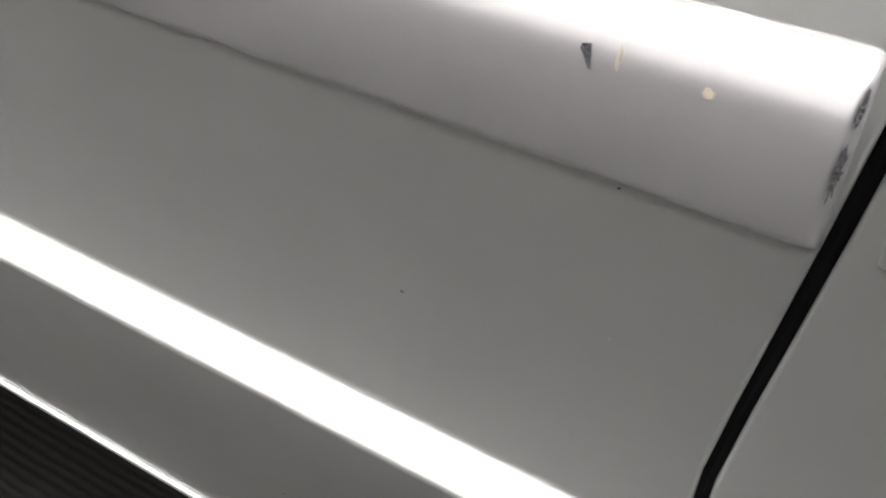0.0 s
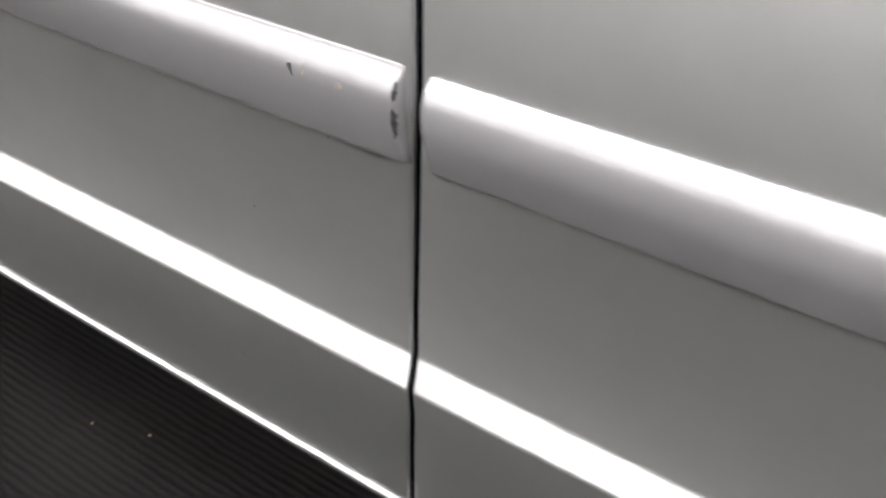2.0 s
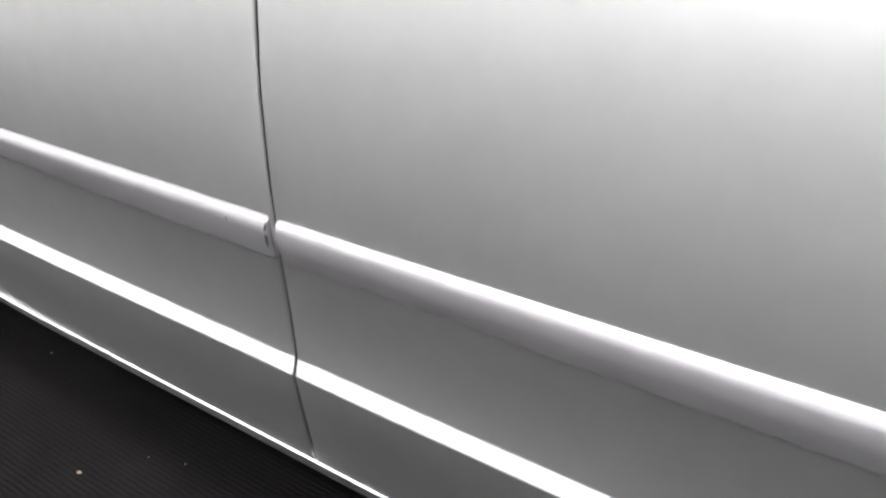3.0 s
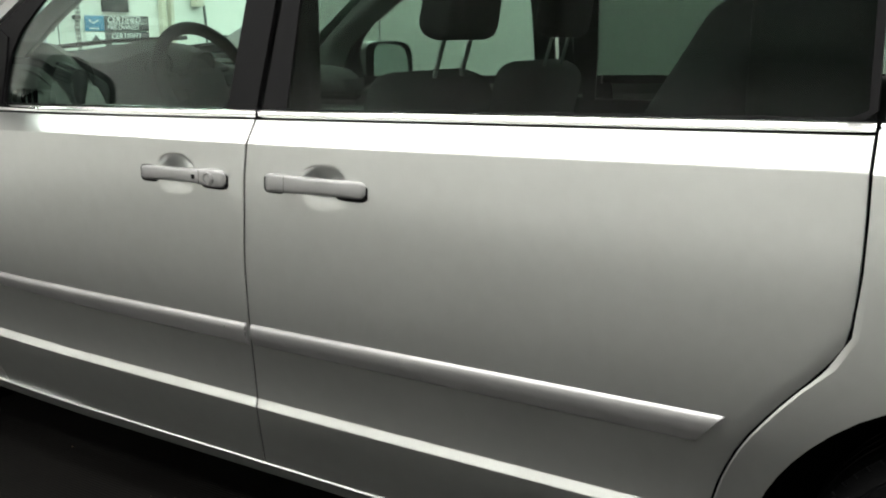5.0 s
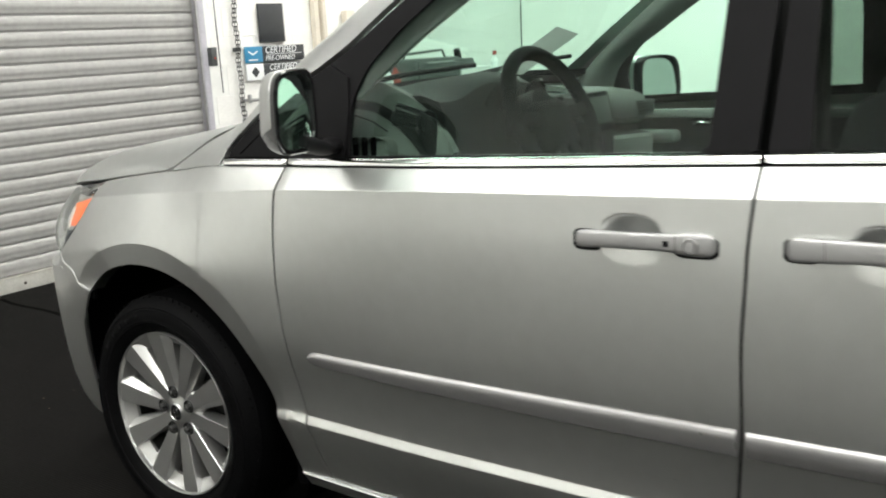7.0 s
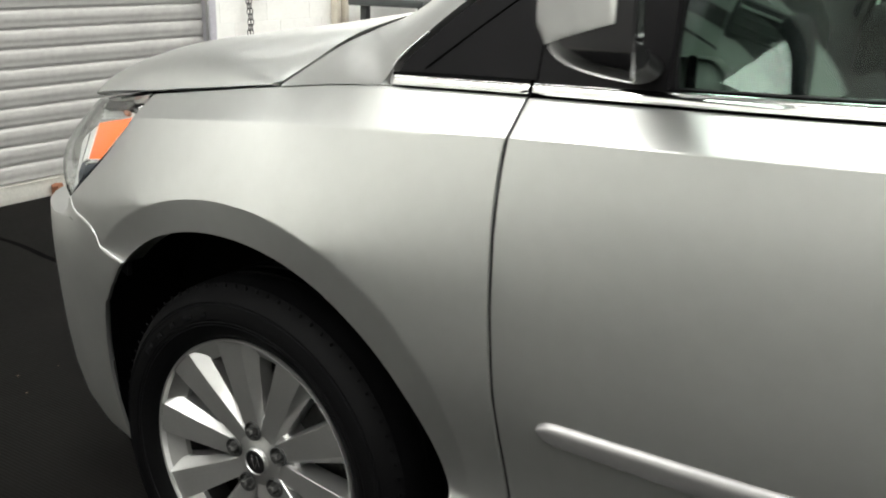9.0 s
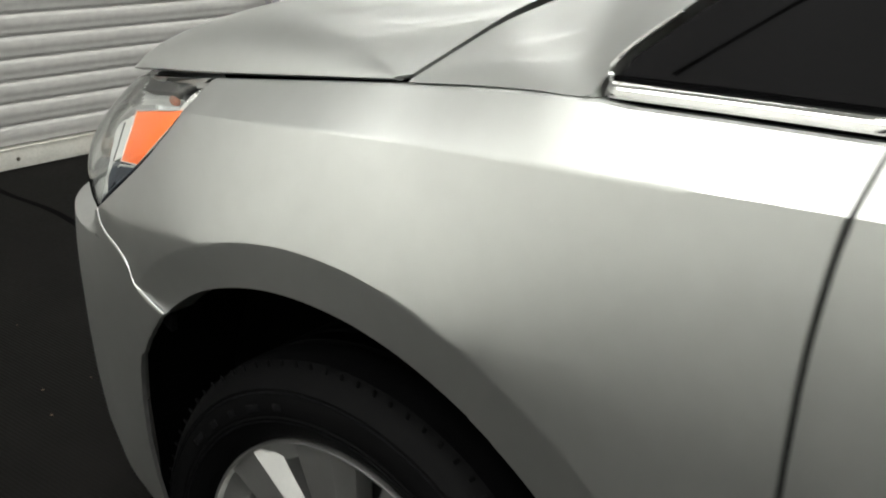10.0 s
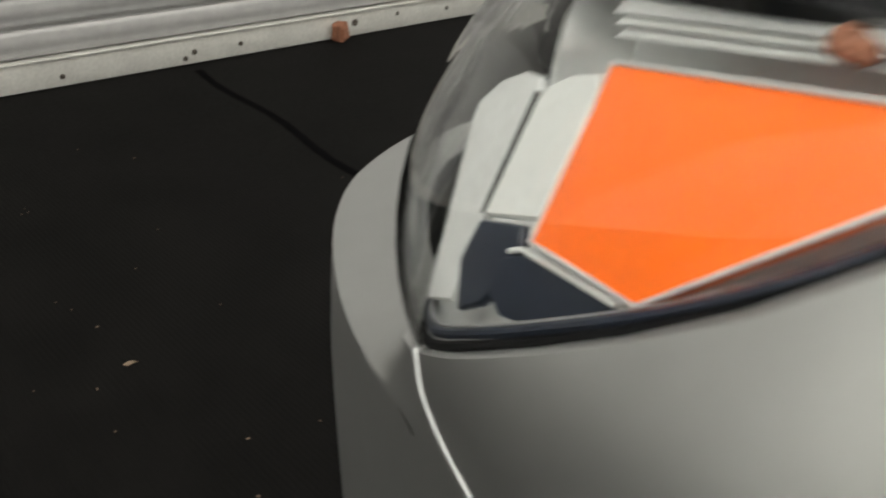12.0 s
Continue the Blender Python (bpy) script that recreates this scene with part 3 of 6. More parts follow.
# door handles
def handle(x0, x1, key):
    xc = (x0 + x1) / 2
    rows = []
    for i in range(41):
        f = i / 40
        x = x0 + (x1 - x0) * f
        e = min(f, 1 - f)
        end = math.sqrt(max(0.0, 1 - (1 - min(1, e / 0.075)) ** 2))
        zc = (0.9395 if key else 0.9460) - 0.004 * abs(2 * f - 1) ** 2 * (1 if key else 0.6) + (0.003 if key else 0.004) * (f - 0.5)
        hh = (0.0148 + 0.0050 * curve([(0, 0.2), (0.5, 0), (0.7, 0.2), (0.85, 1.0), (1, 0.8)], f)) * (0.42 + 0.58 * end)
        if not key:
            hh = (0.0160 + 0.0045 * curve([(0, 0.9), (0.2, 0.7), (0.5, 0.3), (0.8, 0.2), (1, 0.4)], f)) * (0.42 + 0.58 * end)
        out = 0.003 + 0.008 * end + 0.009 * math.sin(math.pi * f)
        yb = side(x, 0.945)
        inner = 0.002 if e < 0.20 else -0.004 * min(1, (e - 0.20) / 0.08)
        row = []
        for k in range(20):
            a = 2 * math.pi * k / 20
            c, s = math.cos(a), math.sin(a)
            c, s = math.copysign(abs(c) ** 0.55, c), math.copysign(abs(s) ** 0.55, s)
            y0, y1 = yb - out, yb + inner
            row.append((x, (y0 + y1) / 2 + (y1 - y0) / 2 * c, zc + hh * s))
        rows.append(row)
    bm = grid(rows, closed=True)
    for r in (0, -1):
        bm.faces.new([bm.verts.new(p) for p in rows[r]])
    bmesh.ops.remove_doubles(bm, verts=bm.verts, dist=1e-6)
    ob, _ = both(bm, "door_handle", M_HANDLE, "silver pull handle over a hollow in the door", 40)
    # dark gaskets round both feet
    for a, b in ((x0 - 0.004, x0 + 0.052), (x1 - 0.075, x1 + 0.003)):
        rows = []
        for x in steps(a, b, 12):
            e = min(x - a, b - x) / (b - a)
            hh = (0.0185 if a < x0 else 0.0188 if key else 0.0176) * (0.55 + 0.45 * math.sqrt(1 - (1 - min(1, e / 0.3)) ** 2))
            rows.append([(x, side(x, z) - 0.0022, z) for z in steps((0.9320 if key else 0.9385) - hh, (0.9335 if key else 0.9405) + hh, 8)])
        part("gasket", thicken(grid(rows), (0, 0.006, 0)), M_BLACK, ob, "black handle gasket")
    if key:
        bm = lathe([(0.0, -0.0015), (0.0080, -0.0012), (0.0092, 0.003), (0.0112, 0.003), (0.0120, -0.0025), (0.0136, -0.0018), (0.0142, 0.002)], 32)
        bm.transform(Matrix.Translation((x1 - 0.040, side(1.48, 0.945) - 0.0158, 0.9370)))
        part("key_cylinder", bm, M_HANDLE, ob, "round key cylinder")
        bm = box((0.0105, 0.004, 0.0105), (x1 - 0.082, side(1.44, 0.945) - 0.0170, 0.9385), 0.001)
        part("sensor_dot", bm, M_BLACK, ob, "small black button")
    xs = x1 - 0.066 if key else x0 + 0.062
    part("joint", box((0.0009, 0.0008, 0.030), (xs, side(xs, 0.945) - (0.0172 if key else 0.0170), 0.9385 if key else 0.945)), M_BLACK, ob, "thin joint across the handle")
    return ob


handle(1.2680, 1.5265, True)
handle(1.6370, 1.893, False)


# chrome belt strips with a dark gap under them
def belt_strip(x0, x1, h):
    rows = []
    for x in steps(x0, x1, 40):
        z = belt_z(x)
        y = side(x, z)
        e = min(x - x0, x1 - x)
        k = 0.004 * max(0, 1 - e / 0.006)
        rows.append([(x, y + 0.010, z + 0.0005), (x, y + 0.001 + k, z + 0.0015), (x, y - 0.0008 + k, z + 0.004), (x, y - 0.0005 + k, z + h * 0.55),
                     (x, y + 0.002 + k, z + h * 0.85), (x, y + 0.006 + k, z + h), (x, y + 0.016, z + h + 0.0005)])
    both(grid(rows), "belt_strip", M_CHROME, "bright belt-line strip under the windows", 35)
    rows = [[(x, side(x, belt_z(x)) + 0.008, belt_z(x) - 0.012), (x, side(x, belt_z(x)) + 0.011, belt_z(x) + 0.018)] for x in steps(x0, x1, 30)]
    both(thicken(grid(rows), (0, 0.03, 0)), "belt_seal", M_GAP, "black belt seal")


belt_strip(0.266, 0.495, 0.015)
belt_strip(0.502, 1.584, 0.0165)
belt_strip(1.592, 2.786, 0.0165)
belt_strip(2.793, 3.9, 0.0165)


# ---- side windows: black frames, panes ----
def sheet(poly, push, thick, mat, name, label="", parent=None, mirror=True):
    """A flat pane or panel on the leaning window plane."""
    bm = bmesh.new()
    bm.faces.new([bm.verts.new((x, glass_y(x, z) + push, z)) for x, z in poly])
    bmesh.ops.triangulate(bm, faces=bm.faces[:])
    thicken(bm, (0, thick, 0))
    if mirror:
        return both(bm, name, mat, label, 20, parent)[0]
    return part(name, bm, mat, parent or van, label, 20)


def frame_ring(outer, inner, push, thick, mat, name, label):
    n = 90
    o, i = resample(outer + outer[:1], n), resample(inner + inner[:1], n)
    rows = [[(x, glass_y(x, z) + push, z) for x, z in o], [(x, glass_y(x, z) + push, z) for x, z in i]]
    both(thicken(grid(rows), (0, thick, 0)), name, mat, label, 20)


def zb(x):
    return belt_z(x) + 0.015


def pillar_top(x):
    """The slanting upper border of the black frames along the windscreen pillar, then the roof rail."""
    return min(1.605, curve([(0.278, 1.060), (0.400, 1.156), (0.652, 1.279), (0.817, 1.382), (1.05, 1.52), (1.3, 1.595), (1.6, 1.605), (4, 1.605)], x))


top_f = [(x, pillar_top(x)) for x in steps(0.509, 1.556, 20)]
outer = [(0.504, zb(0.504)), (1.575, zb(1.575))] + [(1.588, 1.34), (1.575, 1.59)] + top_f[::-1][1:]
inner = [(0.692, zb(0.692) + 0.004), (1.493, zb(1.493) + 0.004), (1.503, 1.33), (1.497, 1.56), (1.30, 1.55), (1.05, 1.472), (0.883, 1.370), (0.802, 1.314), (0.720, 1.243), (0.684, 1.175), (0.685, 1.10)]
frame_ring(outer, inner, 0.0, 0.012, M_BLACK, "window_frame", "black satin front window frame")
sheet(inner, 0.006, 0.004, M_GLASS, "window_pane", "green-tinted front door window")
outer = [(1.593, zb(1.593)), (2.785, zb(2.785)), (2.772, 1.34), (2.76, 1.605), (1.596, 1.605), (1.606, 1.34)]
inner = [(1.658, zb(1.658) + 0.004), (2.772, zb(2.772) + 0.006), (2.76, 1.34), (2.747, 1.565), (1.645, 1.565), (1.652, 1.34)]
frame_ring(outer, inner, 0.0, 0.012, M_BLACK, "window_frame", "black satin sliding-door window frame")
sheet(inner, 0.003, 0.004, M_PRIV, "window_pane", "dark privacy glass in the sliding door")
sheet([(2.795, zb(2.80)), (3.85, zb(3.85)), (3.75, 1.60), (2.77, 1.605)], 0.002, 0.005, M_PRIV, "window_pane", "dark rear quarter glass")
# fixed quarter window before the door
quarter = [(0.269, zb(0.269)), (0.498, zb(0.498))] + [(x, pillar_top(x)) for x in steps(0.503, 0.278, 10)]
sheet(quarter, 0.003, 0.010, M_BLACK, "quarter_window", "black triangular quarter window")
bm = tube([(x, glass_y(x, z) + 0.002, z) for x, z in ((0.318, 1.053), (0.395, 1.110), (0.465, 1.160), (0.50, 1.184))], 0.0012, 6)
both(bm, "quarter_bar", M_GAP, "thin black divider bar")
bm = tube(along([(0.280, glass_y(0.28, 1.05) - 0.002, 1.038), (0.264, glass_y(0.27, 1.05) - 0.003, 1.040), (0.260, glass_y(0.265, 1.06) - 0.002, 1.049), (0.272, glass_y(0.275, 1.07) - 0.001, 1.065), (0.316, glass_y(0.316, 1.1), 1.102)], 14), 0.0019, 8)
both(bm, "quarter_trim", M_CHROME, "bright trim round the quarter window's tip")

# ---- bumper ----
PLAN = [(-0.334, 0.055), (-0.45, 0.088), (-0.587, 0.130), (-0.66, 0.158), (-0.75, 0.203), (-0.83, 0.258), (-0.89, 0.325), (-0.935, 0.43), (-0.965, 0.62), (-0.98, MID)]


def bumper_top(x):
    return curve([(-0.97, 0.70), (-0.75, 0.700), (-0.60, 0.720), (-0.586, 0.722), (-0.576, 0.706), (-0.547, 0.699), (-0.508, 0.696), (-0.460, 0.684), (-0.436, 0.658), (-0.378, 0.653), (-0.33, 0.653)], x)


plan = along([(x, y, 0) for x, y in PLAN], 420)
ARCH = [(0.20, -0.495), (0.30, -0.498), (0.35, -0.498), (0.44, -0.488), (0.49, -0.473), (0.525, -0.454), (0.565, -0.425), (0.60, -0.394), (0.63, -0.366), (0.653, -0.340)]
rows = []
for k, f in enumerate([0, 0.08, 0.2, 0.35, 0.5, 0.62, 0.70, 0.76, 0.81, 0.85, 0.88, 0.905, 0.922, 0.93, 0.935, 0.95, 0.97, 0.985, 0.995, 1.0]):
    row = []
    start = min(range(420), key=lambda j: abs(plan[j].x - curve(ARCH, 0.20 + 0.455 * f)))
    for i in range(61):
        j = round(start + (419 - start) * (i / 60) ** 1.25)
        p = plan[j]
        d = (plan[min(j + 2, 419)] - plan[max(j - 2, 0)]).normalized()
        n = Vector((-d.y, d.x, 0))  # towards the van's inside
        n = n if n.y > 0 or n.x > 0.9 else -n
        top = bumper_top(p.x)
        z = 0.20 + (top - 0.20) * f
        inward = curve([(0.15, 0.085), (0.25, 0.035), (0.35, 0.016), (0.5, 0.004), (0.6, 0.0), (0.7, 0.004), (0.75, 0.008)], z) - 0.002
        shelf = 0.0
        if p.x < -0.60:
            # the bumper's upper edge rolls in under the lamp
            w = max(0.0, min(1, (-0.600 - p.x) / 0.085)) ** 1.2
            lie = max(0.0, (f - 0.93) / 0.07)
            shelf = w * 0.052 * lie
            z -= w * 0.022 * lie
        q = p + n * (inward + shelf)
        if p.x > -0.60:
            k = max(0.0, min(1.0, (-0.52 - p.x) / 0.08))
            q.y = (side(q.x, z) + (0.002 if f == 1 else 0) + (0.001 if i == 0 else 0)) * (1 - k) + q.y * k
        row.append((q.x, q.y, z))
    rows.append(row)
bm = grid(rows)
thicken(bm, (0.002, 0.006, 0))
both(bm, "bumper", M_PAINT, "silver front bumper wrapping round the corner", 45)

# pale seam between bumper and fender
seam = along([(x, side(x, z) + 0.0002, z) for x, z in SEAM], 40)
both(tube(seam, 0.0010, 6), "bumper_seam", M_SWHITE, "pale seam between bumper and fender")
low = [(x, side(x, z), z) for x, z in SEAM]
rows = [[(x, y + 0.012, z - (0.03 if x > -0.5 else 0.010)), (x, y + 0.012, z + (0.03 if x > -0.5 else 0.006))] for x, y, z in low[:-1]]
both(thicken(grid(rows), (0, 0.01, 0)), "seam_backing", M_GAP, "black bracket behind the seam")
part("grille", box((0.05, 0.9, 0.14), (-0.87, MID, 0.79), 0.02), M_GAP, van, "black grille between the lamps")
part("grille_bar", box((0.03, 0.86, 0.012), (-0.905, MID, 0.79), 0.004), M_CHROME, van, "bright grille bar")

# ---- hood ----
EDGE = [(-0.004, 0.1085, 1.0010), (-0.15, 0.124, 0.983), (-0.313, 0.142, 0.963), (-0.42, 0.155, 0.951), (-0.52, 0.177, 0.938), (-0.64, 0.268, 0.912), (-0.76, 0.385, 0.896), (-0.85, 0.52, 0.886), (-0.92, 0.75, 0.880), (-0.94, MID, 0.880)]
REAR = [(0.019, 0.112, 1.008), (0.045, 0.140, 1.032), (0.11, 0.196, 1.085), (0.19, 0.26, 1.118), (0.24, 0.33, 1.132), (0.27, 0.43, 1.142), (0.30, 0.55, 1.150), (0.32, 0.70, 1.156), (0.33, 0.85, 1.16), (0.335, MID, 1.16)]
ea, re_ = along(EDGE, 80), along(REAR, 80)
rows = []
for a, b in zip(ea, re_):
    row = []
    far = (b - a).length
    for t in (0, 0.004, 0.012, 0.025, 0.04, 0.06, 0.085, 0.115, 0.15, 0.19, 0.24, 0.30, 0.36, 0.43, 0.50, 0.58, 0.66, 0.74, 0.82, 0.90, 0.96, 1.0):
        p = a.lerp(b, t)
        # a blunt nose that flattens towards the windscreen
        p.z += 0.056 * min(1.0, far / 1.0) * curve([(0, 0), (0.012, 0.15), (0.035, 0.38), (0.08, 0.65), (0.17, 0.91), (0.29, 1.0), (0.46, 0.76), (0.62, 0.5), (0.8, 0.25), (1, 0)], t)
        row.append(p)
    rows.append(row)
hood_bm = grid(rows)
thicken(hood_bm, (0.004, 0.012, -0.004))
both(hood_bm, "hood", M_PAINT, "silver hood rising to the windscreen", 25)
rows = [[(p.x, p.y + 0.012, p.z - 0.035), (p.x, p.y + 0.035, p.z - 0.014)] for p in along(EDGE, 40)]
both(thicken(grid(rows), (0, 0.008, -0.008)), "hood_seal", M_GAP, "black seal under the hood's edge")

# ---- windscreen pillar, roof, windscreen ----
LOWER = [(x, side(x, belt_z(x)) + 0.001, belt_z(x) + 0.001) for x in (0.018, 0.10, 0.18, 0.246)]
LOWER += [(x, glass_y(x, z) - 0.001, z) for x, z in ((0.268, 1.060), (0.39, 1.158), (0.52, 1.2255), (0.64, 1.288), (0.803, 1.391), (1.05, 1.525), (1.30, 1.60), (1.6, 1.61))]
UPPER = [(0.0255, 0.1105, 1.007), (0.0545, 0.142, 1.0345), (0.0955, 0.174, 1.067), (0.143, 0.194, 1.091), (0.205, 0.196, 1.115), (0.320, 0.190, 1.186), (0.425, 0.200, 1.262), (0.53, 0.221, 1.332), (0.69, 0.252, 1.432), (0.90, 0.29, 1.545), (1.12, 0.33, 1.64), (1.6, 0.36, 1.69)]


def paced(points, n):
    """n points through the keys, the keys evenly spaced, so that two lines keep pace."""
    ks = [[(i, p[k]) for i, p in enumerate(points)] for k in range(3)]
    return [Vector([curve(k, (len(points) - 1) * i / (n - 1)) for k in ks]) for i in range(n)]


lo, up = paced(LOWER, 120), paced(UPPER, 120)
rows = []
for i, (a, b) in enumerate(zip(lo, up)):
    row = []
    swell = 0.058 + 0.085 * max(0.0, min(1.0, (i - 42) / 20))
    for t in (0, 0.03, 0.1, 0.25, 0.45, 0.65, 0.85, 1.0):
        p = a.lerp(b, t)
        p += Vector((-0.1, -0.55, 0.5)) * swell * (b - a).length * math.sin(math.pi * t)
        row.append(p)
    rows.append(row)
bm = grid(rows)
thicken(bm, (0.004, 0.012, -0.006))
both(bm, "windscreen_pillar", M_PAINT, "silver pillar beside the windscreen", 25)
rows = [[(p.x - 0.012, p.y + 0.012, p.z - 0.010), (p.x + 0.016, p.y - 0.012, p.z - 0.012)] for p in along(REAR[:5], 24)[3:]]
both(thicken(grid(rows), (0, 0.004, -0.006)), "hood_seal", M_GAP, "black seal behind the hood's rear corner")
rows = []
for x in steps(1.05, 4.02, 40):
    row = []
    for k in range(21):
        f = k / 20
        y = 0.30 + (2 * MID - 0.60) * f
        zc = 1.70 + 0.045 * math.sin(math.pi * f) - 0.10 * max(0, (1.5 - x) / 0.45) ** 1.6 - 0.10 * max(0, (x - 3.5) / 0.5) ** 2
        row.append((x, y, zc - 0.05 * (abs(2 * f - 1)) ** 6))
    rows.append(row)
part("roof", thicken(grid(rows), (0, 0, -0.03)), M_PAINT, van, "silver roof")
rows = [[(x, 0.32 + (2 * MID - 0.64) * f, 1.655 - 0.08 * max(0, (1.5 - x) / 0.4) ** 1.6) for f in steps(0, 1, 6)] for x in steps(1.18, 3.95, 12)]
part("headliner", thicken(grid(rows), (0, 0, 0.01)), M_HEAD, van, "pale grey headliner")
rows = [[(x, glass_y(min(x, 2.8), 1.605), 1.605), (x, 0.25, 1.655), (x, 0.36, 1.69)] for x in steps(1.4, 4.0, 20)]
both(thicken(grid(rows), (0, 0.01, -0.012)), "roof_rail", M_PAINT, "silver roof rail", 40)
rows = []
for t in steps(0, 1, 16):
    row = []
    for f in steps(0, 1, 20):
        y = 0.215 + 0.11 * t + (2 * MID - 2 * (0.215 + 0.11 * t)) * f
        bow = math.sin(math.pi * f)
        x = 0.37 - 0.10 * bow + (1.12 - 0.37) * t - 0.05 * bow * (1 - t)
        z = 1.165 + (1.645 - 1.165) * t + 0.035 * bow * t + 0.02 * math.sin(math.pi * t)
        row.append((x, y, z))
    rows.append(row)
pane = part("windscreen", thicken(grid(rows), (0.003, 0, -0.004)), M_GLASS, van, "green-tinted windscreen", 40)
rows = [[(0.30 - 0.10 * math.sin(math.pi * f) + dx, 0.21 + (2 * MID - 0.42) * f, 1.135 + 0.02 * math.sin(math.pi * f) + dz) for f in steps(0, 1, 20)] for dx, dz in ((0.0, 0.0), (0.06, 0.018), (0.12, 0.03))]
part("cowl", thicken(grid(rows), (0, 0, -0.02)), M_BLACK, van, "black cowl under the windscreen")
for y0, y1 in ((0.30, 0.95), (0.95, 1.55)):
    part("wiper", tube([(0.36, y0, 1.175), (0.40, (y0 + y1) / 2, 1.205), (0.42, y1, 1.215)], 0.008, 6), M_BLACK, van, "black wiper arm")
part("rear_window", box((0.01, 1.3, 0.45), (4.03, MID, 1.40), 0.002), M_PRIV, van, "dark rear window")

# ---- headlamps ----
LENS_LOW = [(-0.313, side(-0.313, 0.953) + 0.001, 0.953)] + [(x, side(x, z) + 0.0005, z) for x, z in LAMP_LOW[::-1][1:]] + [(-0.66, 0.205, 0.705), (-0.74, 0.29, 0.703), (-0.81, 0.39, 0.71), (-0.855, 0.50, 0.725)]
LENS_UP = [(-0.314, 0.138, 0.956), (-0.38, 0.151, 0.945), (-0.45, 0.162, 0.935), (-0.52, 0.179, 0.925), (-0.575, 0.219, 0.914), (-0.64, 0.279, 0.901), (-0.70, 0.345, 0.895), (-0.74, 0.40, 0.888), (-0.79, 0.50, 0.880)]
la, ua = along(LENS_LOW, 50), along(LENS_UP, 50)
rows = []
for a, b in zip(la, ua):
    row = []
    h = (b - a).length
    for k in range(15):
        t = k / 14
        p = a.lerp(b, t)
        d = Vector((-0.6, -0.7, 0.25))
        p += d * 0.185 * h * math.sin(math.pi * t ** 0.9) ** 0.95
        row.append(p)
    rows.append(row)
lamp_bm = grid(rows)
thicken(lamp_bm, (0.002, 0.0022, 0))
lamp, lamp_far = both(lamp_bm, "headlamp", M_LENS, "clear headlamp lens", 40)


def lamp_part(bm, name, mat, label, angle=30):
    """A piece of the lamp's inside, under the near and the far lens."""
    ob = part(name, bm, mat, lamp, label, angle)
    me = ob.data.copy()
    me.transform(Matrix.Translation((0, 2 * MID, 0)) @ Matrix.Diagonal((1, -1, 1, 1)))
    me.flip_normals()
    far = new(name, me)
    far.parent = lamp_far
    far["label"] = label


# gasket of stacked dark lips along the lower edge
for off, rad, mat, lab in ((0.0, 0.0030, M_BLACK, "black lamp gasket"), (0.0035, 0.0009, M_STEEL, "thin grey lamp rim"), (0.007, 0.0026, M_NAVY, "dark lamp rim"), (0.011, 0.0009, M_STEEL, "thin grey lamp rim")):
    pts = [a.lerp(b, 0.02 + off * 5) + Vector((0.003, 0.004 - off * 0.1, 0)) for a, b in zip(la, ua)]
    lamp_part(tube(pts[2:46], rad, 8), "lamp_gasket", mat, lab)
# bowl behind the lens
rows = []
for a, b in zip(la, ua):
    row = []
    h = (b - a).length
    for k in range(9):
        t = k / 8
        p = a.lerp(b, t) + Vector((0.010, 0.012, 0)) + Vector((0.5, 0.75, 0)) * min(0.09, 0.35 * h) * math.sin(math.pi * t) ** 0.6
        row.append(p)
    rows.append(row)
lamp_part(thicken(grid(rows[2:]), (0.004, 0.006, 0)), "reflector_bowl", M_BOWL, "silver reflector bowl", 40)


rows = []
for a, b in zip(la[18:], ua[18:]):
    q = a.lerp(b, 0.03) + Vector((0.005, 0.006, 0.0))
    rows.append([q.lerp(q + Vector((0.045, 0.062, 0.012)), t) for t in steps(0, 1, 5)])
lamp_part(thicken(grid(rows), (0, 0, -0.003)), "lamp_shelf", M_BOWL, "grey shelf in the lamp's lower tip", 40)


def quad_panel(c, thick, rows_=8, bulge=0.006):
    a, b, cc, d = [Vector(p) for p in c]
    n = (b - a).cross(d - a).normalized()
    if n.y > 0:
        n = -n
    rows = []
    for i in range(rows_ + 1):
        l, r = a.lerp(d, i / rows_), b.lerp(cc, i / rows_)
        rows.append([l.lerp(r, j / rows_) + n * bulge * math.sin(math.pi * i / rows_) ** 0.5 * math.sin(math.pi * j / rows_) ** 0.5 for j in range(rows_ + 1)])
    return thicken(grid(rows), -n * thick)


AMB = [(-0.508, 0.162, 0.8795), (-0.341, 0.112, 0.9150), (-0.446, 0.111, 0.8235), (-0.5145, 0.1335, 0.8120)]
lamp_part(quad_panel(AMB, 0.006, bulge=0.003), "amber_reflector", M_AMBER, "orange side reflector inside the lamp")
rimpts = [Vector(p) + Vector((0.0, -0.001, 0)) for p in AMB]
ring = []
for a, b in zip(rimpts, rimpts[1:] + rimpts[:1]):
    ring += [a.lerp(b, t) for t in (0, 0.25, 0.5, 0.75)]
lamp_part(tube(ring, 0.0009, 8, closed=True), "amber_rim", M_REFL, "bright rim round the orange reflector")


